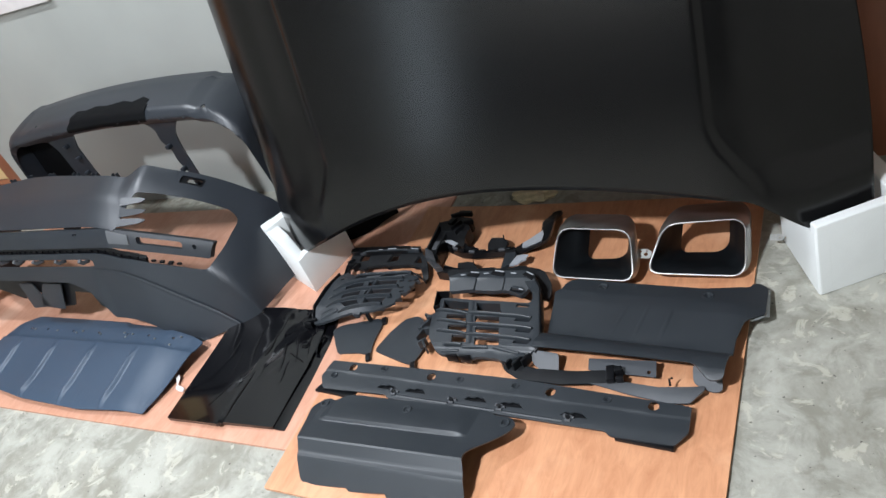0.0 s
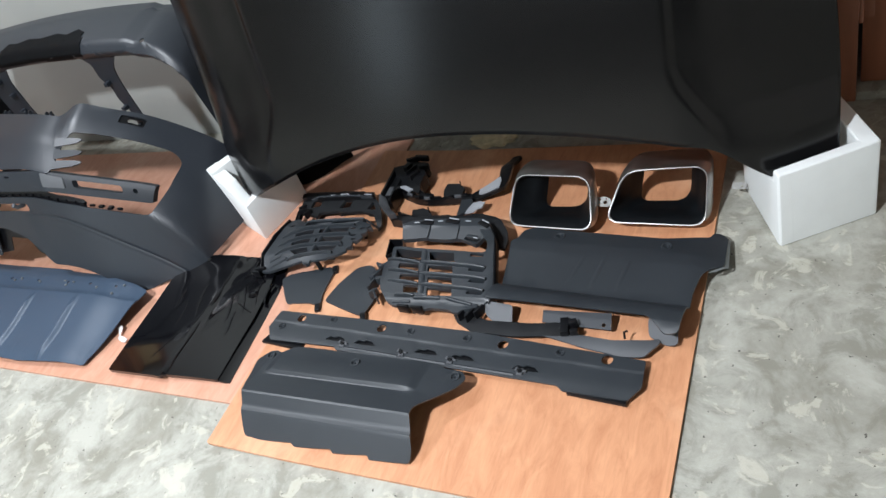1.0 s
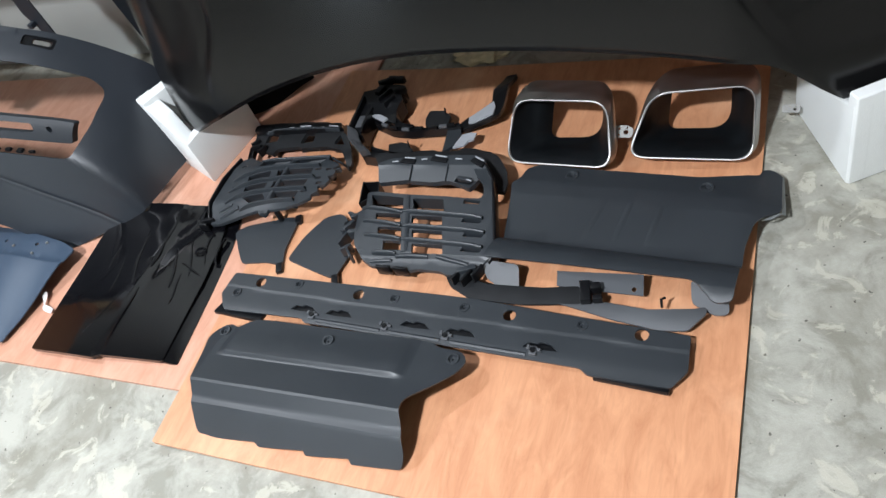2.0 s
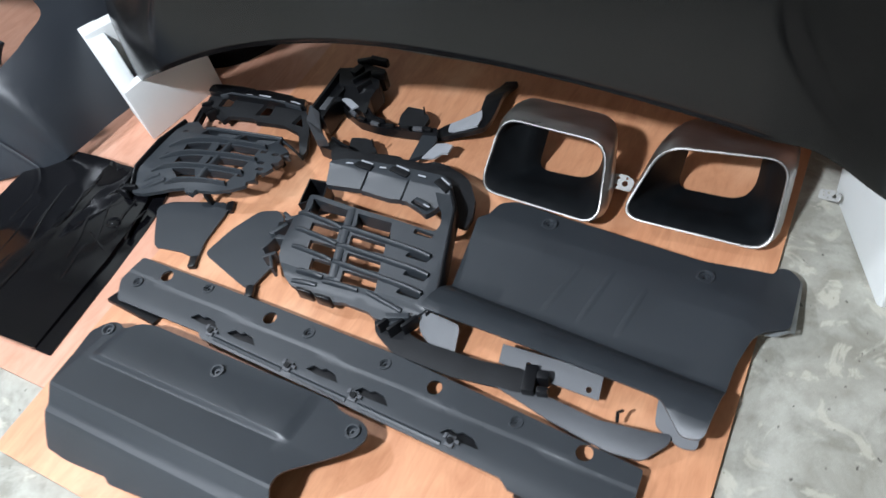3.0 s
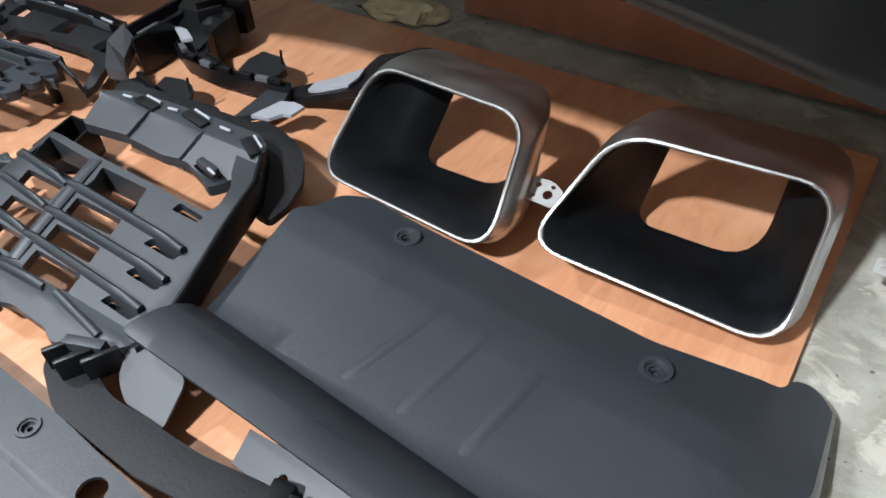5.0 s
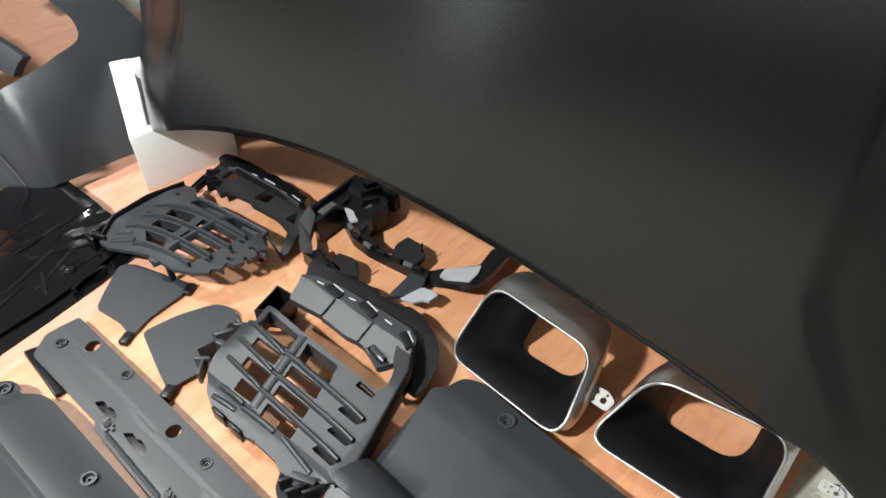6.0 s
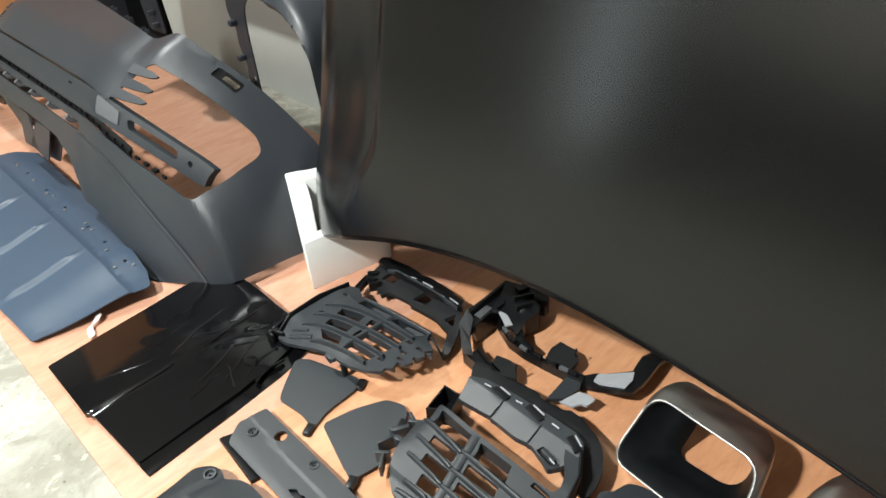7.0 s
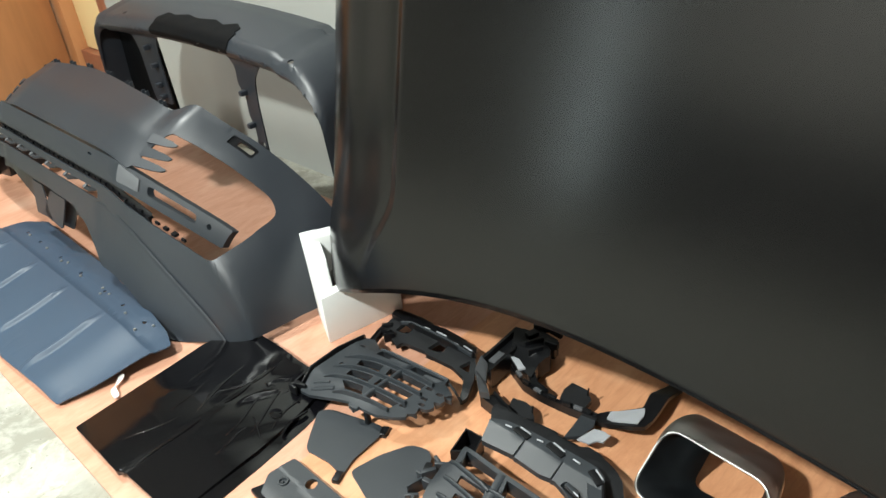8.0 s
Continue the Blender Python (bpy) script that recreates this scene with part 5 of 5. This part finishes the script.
    for a, b, k in (((-1.108, 1.641), (-1.087, 1.644), 0), ((-1.079, 1.657), (-1.041, 1.653), 1), ((-1.028, 1.649), (-1.008, 1.652), 0), ((-0.996, 1.665), (-0.954, 1.657), 1), ((-0.936, 1.652), (-0.913, 1.651), 0), ((-0.885, 1.660), (-0.853, 1.643), 1)):
        turn = math.degrees(math.atan2(b[1] - a[1], b[0] - a[0]))
        length = math.hypot(b[0] - a[0], b[1] - a[1])
        small_block("catch", flange, PALEPAD, ((a[0] + b[0]) / 2, (a[1] + b[1]) / 2, 0.104), (length * 0.8, 0.003, 0.003), turn, "pale catch", 0.0008)
        if k:
            small_block("catch_seat", flange, DARKPLASTIC, ((a[0] + b[0]) / 2 - 0.003, (a[1] + b[1]) / 2 - 0.010, 0.098), (length * 1.1, 0.014, 0.012), turn)
    # open box and moulded claws at the inner end
    bm = bmesh.new()
    ring = [(-1.196, 1.607), (-1.148, 1.610), (-1.132, 1.566), (-1.178, 1.533)]
    cx, cy = sum(p[0] for p in ring) / 4, sum(p[1] for p in ring) / 4
    inner = [(cx + (x - cx) * 0.88, cy + (y - cy) * 0.88) for x, y in ring]
    loft(bm, [[(*p, 0.018) for p in ring], [(*p, 0.064) for p in ring], [(*p, 0.064) for p in inner], [(*p, 0.022) for p in inner]], (True, True))
    part("end_box", bm, DARKPLASTIC, d)
    for x, y, z, sx, sy, sz, a in ((-1.165, 1.492, 0.056, 0.03, 0.008, 0.03, 35), (-1.185, 1.500, 0.05, 0.022, 0.008, 0.03, -20), (-1.175, 1.462, 0.055, 0.034, 0.010, 0.028, 60), (-1.158, 1.44, 0.055, 0.02, 0.012, 0.03, 10), (-1.180, 1.424, 0.045, 0.04, 0.006, 0.036, 75), (-1.165, 1.400, 0.042, 0.03, 0.008, 0.03, 40), (-1.150, 1.385, 0.042, 0.036, 0.007, 0.03, -50), (-1.193, 1.452, 0.045, 0.014, 0.010, 0.03, 0)):
        small_block("claw", d, PLASTIC, (x, y, z), (sx, sy, sz), a, "", 0.002)
    for x, y, a in ((-0.845, 1.338, 62), (-0.822, 1.335, 62), (-0.800, 1.350, 62), (-0.99, 1.342, 0), (-1.035, 1.343, 0)):
        small_block("claw", d, DARKPLASTIC, (x, y, 0.050), (0.036, 0.007, 0.03), a, "", 0.002)
    small_block("claw", d, PLASTIC, (-0.826, 1.352, 0.060), (0.045, 0.012, 0.012), 20)


vent_grille_right()


def vent_grille_left():
    d = thing("vent_grille", -1.46, 1.65, 0.012, "black plastic bumper vent grille with curved louvres", "vent grille", "vent grilles")

    def gz(x, y):
        return 0.086 - 0.022 * smoothstep(1.52, 1.465, y) * smoothstep(-1.36, -1.46, x) - 0.014 * smoothstep(-1.50, -1.64, x) - 0.010 * smoothstep(1.64, 1.69, y)

    plate = [(-1.630, 1.688), (-1.602, 1.695), (-1.570, 1.678), (-1.552, 1.668), (-1.395, 1.684), (-1.330, 1.690), (-1.322, 1.672), (-1.296, 1.662), (-1.276, 1.650), (-1.290, 1.632), (-1.277, 1.626), (-1.279, 1.612), (-1.296, 1.606), (-1.282, 1.594), (-1.290, 1.576), (-1.310, 1.572), (-1.302, 1.552), (-1.318, 1.540), (-1.312, 1.530), (-1.338, 1.510), (-1.376, 1.492), (-1.418, 1.490), (-1.436, 1.492), (-1.438, 1.484), (-1.466, 1.482), (-1.468, 1.490), (-1.507, 1.480), (-1.585, 1.454), (-1.622, 1.453), (-1.637, 1.50), (-1.636, 1.591)]
    wins = [[(-1.540, 1.643), (-1.536, 1.665), (-1.438, 1.674), (-1.440, 1.652)], [(-1.427, 1.654), (-1.424, 1.675), (-1.332, 1.684), (-1.342, 1.658)]]
    arcs = [bent(((*a, 0), (*b, 0), (*c, 0)), 41) for a, b, c in (((-1.606, 1.592), (-1.494, 1.628), (-1.333, 1.643)), ((-1.600, 1.550), (-1.484, 1.586), (-1.334, 1.602)), ((-1.590, 1.510), (-1.482, 1.544), (-1.341, 1.559)), ((-1.530, 1.489), (-1.450, 1.508), (-1.358, 1.517)))]
    holes = [rounded(w, 0.003, 2) for w in wins]
    for up, low in zip(arcs, arcs[1:]):
        for i0, i1 in ((10, 21), (24, 38)):
            run = [i0 + (i1 - i0) * k // 4 for k in range(5)]
            lower = [tuple((low[k] * 0.76 + up[k] * 0.24)[:2]) for k in run]
            upper = [tuple((low[k] * 0.16 + up[k] * 0.84)[:2]) for k in reversed(run)]
            holes.append(lower + upper)
    for x, y in ((-1.336, 1.632), (-1.302, 1.632), (-1.322, 1.600), (-1.312, 1.582), (-1.345, 1.552), (-1.600, 1.650), (-1.595, 1.607), (-1.588, 1.568)):
        holes.append(rounded([(x - 0.009, y - 0.005), (x + 0.010, y - 0.003), (x + 0.009, y + 0.006), (x - 0.007, y + 0.004)], 0.002, 2))
    body = part("frame", shell(rounded(plate, 0.003, 2), holes, 0.009, (0.03, 0.02), lambda x, y, n: (x, y, gz(x, y) + n)), PLASTIC, d)
    for arc in arcs:
        crest(body, [(p.x, p.y, gz(p.x, p.y)) for p in arc[::4]])
    blade(body, span((-1.434, 1.668), (-1.444, 1.506), 6, gz), 0.010, 0.0055, 0.012, 0, PLASTIC, "spine")
    for (x0, y0), (x1, y1), (x2, y2), (x3, y3) in wins:
        top = gz((x0 + x2) / 2, y1) - 0.004
        bm = bmesh.new()
        inner = [(x0, y0), (x1, y1), (x2, y2), (x3, y3)]
        ring = [(x0 - 0.002, y0 - 0.002), (x1 - 0.002, y1 + 0.002), (x2 + 0.002, y2 + 0.002), (x3 + 0.002, y3 - 0.002)]
        loft(bm, [[(*p, top) for p in ring], [(*p, top - 0.034) for p in ring], [(*p, top - 0.034) for p in inner], [(*p, top) for p in inner]])
        part("duct_wall", bm, PLASTIC, body)
        bm = bmesh.new()
        loft(bm, [[(x1 + 0.034, y1, top - 0.003 - k), (x2, y2, top - 0.003 - k), (x3, y3, top - 0.026 - k), (x0 + 0.004, y0, top - 0.026 - k)] for k in (0.0, 0.003)], (True, True))
        part("web", bm, PLASTIC, body)
    blade(body, span((-1.548, 1.671), (-1.328, 1.691), 6, gz), 0.006, 0.005, 0.02, 0, PLASTIC, "top_bar")
    blade(body, span((-1.598, 1.472), (-1.535, 1.497), 4, gz), 0.010, 0.006, 0.004, 0, PLASTIC, "lower_bar")
    blade(body, span((-1.605, 1.488), (-1.560, 1.505), 4, gz), 0.006, 0.005, 0.004, 0, PLASTIC, "lower_bar")
    blade(body, [(x, y, gz(x, y) + 0.002) for x, y in ((-1.640, 1.690), (-1.644, 1.60), (-1.643, 1.51), (-1.632, 1.462))], 0.007, 0.009, 0.03, 0, DARKPLASTIC, "rim")
    # rear tray: sloping floor with pockets and a raised back ledge
    tray = [(-1.606, 1.742), (-1.640, 1.770), (-1.640, 1.800), (-1.55, 1.805), (-1.345, 1.806), (-1.322, 1.785), (-1.300, 1.748), (-1.278, 1.700), (-1.287, 1.682), (-1.296, 1.690), (-1.304, 1.708), (-1.328, 1.742), (-1.379, 1.754), (-1.466, 1.750), (-1.477, 1.755), (-1.552, 1.748), (-1.556, 1.726), (-1.572, 1.735)]
    tri = [[(-1.600, 1.766), (-1.594, 1.800), (-1.556, 1.794), (-1.560, 1.772)], [(-1.476, 1.764), (-1.463, 1.798), (-1.430, 1.796), (-1.432, 1.770)], [(-1.362, 1.762), (-1.346, 1.790), (-1.326, 1.760)]]

    def tray_surf(x, y, n):
        return (x, y, 0.046 + 0.016 * smoothstep(1.735, 1.800, y) - 0.014 * smoothstep(1.726, 1.67, y) + n)

    ledge = [(-1.640, 1.792), (-1.645, 1.812), (-1.622, 1.838), (-1.582, 1.848), (-1.532, 1.847), (-1.528, 1.836), (-1.500, 1.852), (-1.411, 1.848), (-1.398, 1.836), (-1.365, 1.840), (-1.340, 1.805), (-1.400, 1.798), (-1.550, 1.793)]
    ledge_part = part("ledge", shell(rounded(ledge, 0.004, 2), (), 0.018, (0.03, 0.03), lambda x, y, n: (x, y, 0.076 - 0.02 * smoothstep(1.815, 1.852, y) + n)), DARKPLASTIC, d)

    flange = part("flange", shell(rounded(tray, 0.006, 2), [rounded(t, 0.003, 2) for t in tri], 0.012, (0.03, 0.03), tray_surf, [((0, y), (0, 1)) for y in (1.735, 1.77)]), MATTBLACK, d)
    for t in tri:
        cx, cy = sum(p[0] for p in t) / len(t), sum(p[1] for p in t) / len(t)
        slot_shade(flange, [(cx + (x - cx) * 1.3, cy + (y - cy) * 1.3) for x, y in t], 0.024)
    for a, b in (((-1.521, 1.806), (-1.503, 1.808)), ((-1.483, 1.812), (-1.447, 1.813)), ((-1.421, 1.805), (-1.399, 1.806)), ((-1.385, 1.812), (-1.353, 1.809))):
        turn = math.degrees(math.atan2(b[1] - a[1], b[0] - a[0]))
        small_block("catch", ledge_part, PALEPAD, ((a[0] + b[0]) / 2, (a[1] + b[1]) / 2 - 0.002, 0.077), (math.hypot(b[0] - a[0], b[1] - a[1]), 0.003, 0.004), turn, "pale catch", 0.001)
    # arm that joins the tray to the corner of the frame
    arm(d, "side_link", [(-1.632, 1.700), (-1.646, 1.745), (-1.646, 1.790)], [(-1.616, 1.704), (-1.630, 1.748), (-1.626, 1.780)], 0.036, 0.052, DARKPLASTIC, 0.004)
    blade(ledge_part, [(-1.594, 1.786, 0.074), (-1.565, 1.799, 0.076), (-1.433, 1.803, 0.077), (-1.345, 1.797, 0.077)], 0.004, 0.004, 0.010, 0, PLASTIC, "lip")
    for x, y, a in ((-1.630, 1.764, 40), (-1.618, 1.746, 10), (-1.595, 1.738, 60)):
        small_block("claw", flange, DARKPLASTIC, (x, y, 0.050), (0.03, 0.010, 0.026), a, "", 0.002)
    # small moulded claws along the edges
    for x, y, a in ((-1.628, 1.462, 20), (-1.645, 1.455, 60), (-1.652, 1.475, 100), (-1.640, 1.445, 0)):
        small_block("claw", d, DARKPLASTIC, (x, y, 0.050), (0.030, 0.007, 0.026), a, "", 0.002)
    for x, y, a in ((-1.330, 1.620, 30), (-1.312, 1.607, 50), (-1.300, 1.640, -20), (-1.284, 1.640, 10), (-1.322, 1.588, 25), (-1.305, 1.588, 60), (-1.336, 1.566, 40), (-1.318, 1.556, 10), (-1.290, 1.618, 70)):
        small_block("claw", d, PLASTIC, (x, y, 0.072), (0.024, 0.006, 0.016), a, "", 0.002)
    small_block("claw", d, PLASTIC, (-1.452, 1.497, 0.064), (0.016, 0.030, 0.018), -12, "", 0.002)
    bm = bmesh.new()
    tube(bm, [(-1.318, 1.682, 0.078), (-1.300, 1.682, 0.060), (-1.282, 1.682, 0.034)], 0.003, 8)
    part("stay", bm, PLASTIC, d)
    for x, y in ((-1.62, 1.55), (-1.60, 1.68), (-1.33, 1.66), (-1.42, 1.50)):
        small_block("foot", d, DARKPLASTIC, (x, y, 0.035), (0.012, 0.012, 0.05), 0, "", 0.002)


vent_grille_left()


# ---- black bracket frame ----
def bracket_frame():
    d = thing("mounting_bracket", -1.15, 1.86, 0.012, "black plastic mounting bracket frame with pale pads", "bracket")
    # folded arm: a pale leaning facet, a straight arm with a recess, the upper block
    arm(d, "joint", [(-1.150, 1.694), (-1.205, 1.709), (-1.250, 1.716)], [(-1.142, 1.728), (-1.190, 1.737), (-1.232, 1.752)], 0.016, 0.050, DARKPLASTIC, 0.008)
    bm = bmesh.new()
    loft(bm, [[(-1.241, 1.706, z), (-1.300, 1.757, z + 0.004), (-1.320, 1.805, z + 0.006), (-1.296, 1.800, z - 0.008), (-1.262, 1.752, z - 0.014), (-1.228, 1.726, z - 0.014)] for z in (0.058, 0.078)], (True, True))
    part("facet", bm, GREYPLASTIC, d, "grey slanting facet", smooth=15)
    arm(d, "upright_arm", [(-1.318, 1.800), (-1.321, 1.870), (-1.326, 1.952)], [(-1.266, 1.778), (-1.271, 1.835), (-1.270, 1.880)], 0.020, 0.080, DARKPLASTIC, 0.016)
    small_block("recess_pad", d, GREYPLASTIC, (-1.296, 1.835, 0.067), (0.020, 0.045, 0.004), 2, "grey recess face")
    block = [(-1.326, 1.948), (-1.276, 1.962), (-1.274, 1.980), (-1.204, 1.970), (-1.202, 1.951), (-1.223, 1.940), (-1.198, 1.930), (-1.184, 1.906), (-1.196, 1.874), (-1.188, 1.836), (-1.238, 1.850), (-1.276, 1.866)]
    bm = shell(block, (), 0.050, (0.03, 0.03), lambda x, y, n: (x, y, 0.080 - 0.022 * smoothstep(1.90, 1.85, y) + n))
    part("upper_block", bm, DARKPLASTIC, d, smooth=20)
    for x, y, sx, sy, a in ((-1.262, 1.985, 0.05, 0.010, 25), (-1.232, 1.992, 0.05, 0.012, -5), (-1.205, 1.945, 0.035, 0.012, 10), (-1.245, 1.925, 0.05, 0.006, 60), (-1.222, 1.900, 0.04, 0.006, 60), (-1.268, 1.945, 0.03, 0.02, 70)):
        small_block("claw", d, DARKPLASTIC, (x, y, 0.082), (sx, sy, 0.020), a, "", 0.001)
    # slim cross arm with catches
    arm(d, "cross_arm", [(-1.258, 1.842), (-1.195, 1.813), (-1.143, 1.808), (-1.096, 1.811), (-1.045, 1.816), (-0.990, 1.824)], [(-1.268, 1.856), (-1.210, 1.825), (-1.148, 1.820), (-1.100, 1.822), (-1.052, 1.830), (-1.000, 1.840)], 0.026, 0.050, DARKPLASTIC, 0.006)
    arm(d, "block_leg", [(-1.205, 1.842), (-1.180, 1.822), (-1.140, 1.815)], [(-1.192, 1.858), (-1.168, 1.836), (-1.130, 1.828)], 0.030, 0.058, DARKPLASTIC, 0.004)
    # strap that carries the end pad and runs away behind it
    bm = shell(rounded([(-1.005, 1.826), (-1.012, 1.846), (-0.990, 1.876), (-0.926, 1.917), (-0.940, 1.975), (-0.932, 2.060), (-0.896, 2.055), (-0.893, 1.973), (-0.886, 1.922), (-0.884, 1.887), (-0.888, 1.859), (-0.908, 1.845), (-0.964, 1.838)], 0.004, 2), (), 0.012, (0.03, 0.03), lambda x, y, n: (x, y, min(0.060, max(0.034, 0.035 + 0.35 * (x + 0.975))) - 0.03 * smoothstep(1.96, 2.06, y) + n))
    part("end_strap", bm, DARKPLASTIC, d)
    bm = shell(rounded([(-0.979, 1.850), (-0.984, 1.873), (-0.917, 1.911), (-0.904, 1.884), (-0.903, 1.856), (-0.960, 1.845)], 0.002, 2), (), 0.004, (0.02, 0.02), lambda x, y, n: (x, y, min(0.065, max(0.039, 0.040 + 0.35 * (x + 0.975))) + n))
    part("pad", bm, PALEPAD, d, "pale grey adhesive pad")
    for out, z in (([(-1.095, 1.826), (-1.105, 1.858), (-1.102, 1.888), (-1.060, 1.888), (-1.032, 1.866), (-1.030, 1.830)], 0.052), ([(-1.165, 1.705), (-1.184, 1.760), (-1.150, 1.768), (-1.128, 1.763), (-1.100, 1.735)], 0.050)):
        bm = shell(rounded(out, 0.003, 2), (), 0.012, (0.04, 0.04), lambda x, y, n: (x, y, z + n))
        part("lug_plate", bm, MATTBLACK, d)
        x, y = out[3]
        bm = bmesh.new()
        tube(bm, [(x + 0.012, y - 0.015, z), (x + 0.014, y - 0.014, z + 0.022)], 0.002, 6)
        part("pin", bm, DARKPLASTIC, d)
    bm = shell([(-1.030, 1.826), (-1.000, 1.836), (-0.985, 1.806), (-0.992, 1.764), (-1.020, 1.738), (-1.024, 1.778)], (), 0.010, (0.04, 0.04), lambda x, y, n: (x, y, 0.042 + n))
    part("leg", bm, PLASTIC, d)
    for out, z in (([(-1.272, 1.862), (-1.258, 1.872), (-1.216, 1.850), (-1.226, 1.836)], 0.064), ([(-0.988, 1.744), (-0.976, 1.792), (-0.955, 1.800), (-0.936, 1.797), (-0.938, 1.772), (-0.950, 1.768), (-0.960, 1.75)], 0.052)):
        bm = shell(out, (), 0.005, (0.05, 0.05), lambda x, y, n: (x, y, z + n))
        part("pad", bm, PALEPAD, d, "pale grey adhesive pad")
    for x, y, a, k in ((-1.222, 1.832, -24, 1), (-1.190, 1.820, -8, 0), (-1.150, 1.814, -2, 1), (-1.110, 1.816, 2, 0), (-1.070, 1.819, 8, 0), (-1.040, 1.823, 10, 1), (-1.020, 1.828, 10, 0)):
        small_block("catch", d, GREYPLASTIC if k else DARKPLASTIC, (x, y, 0.054), (0.022, 0.009, 0.008), a, "", 0.001)


bracket_frame()
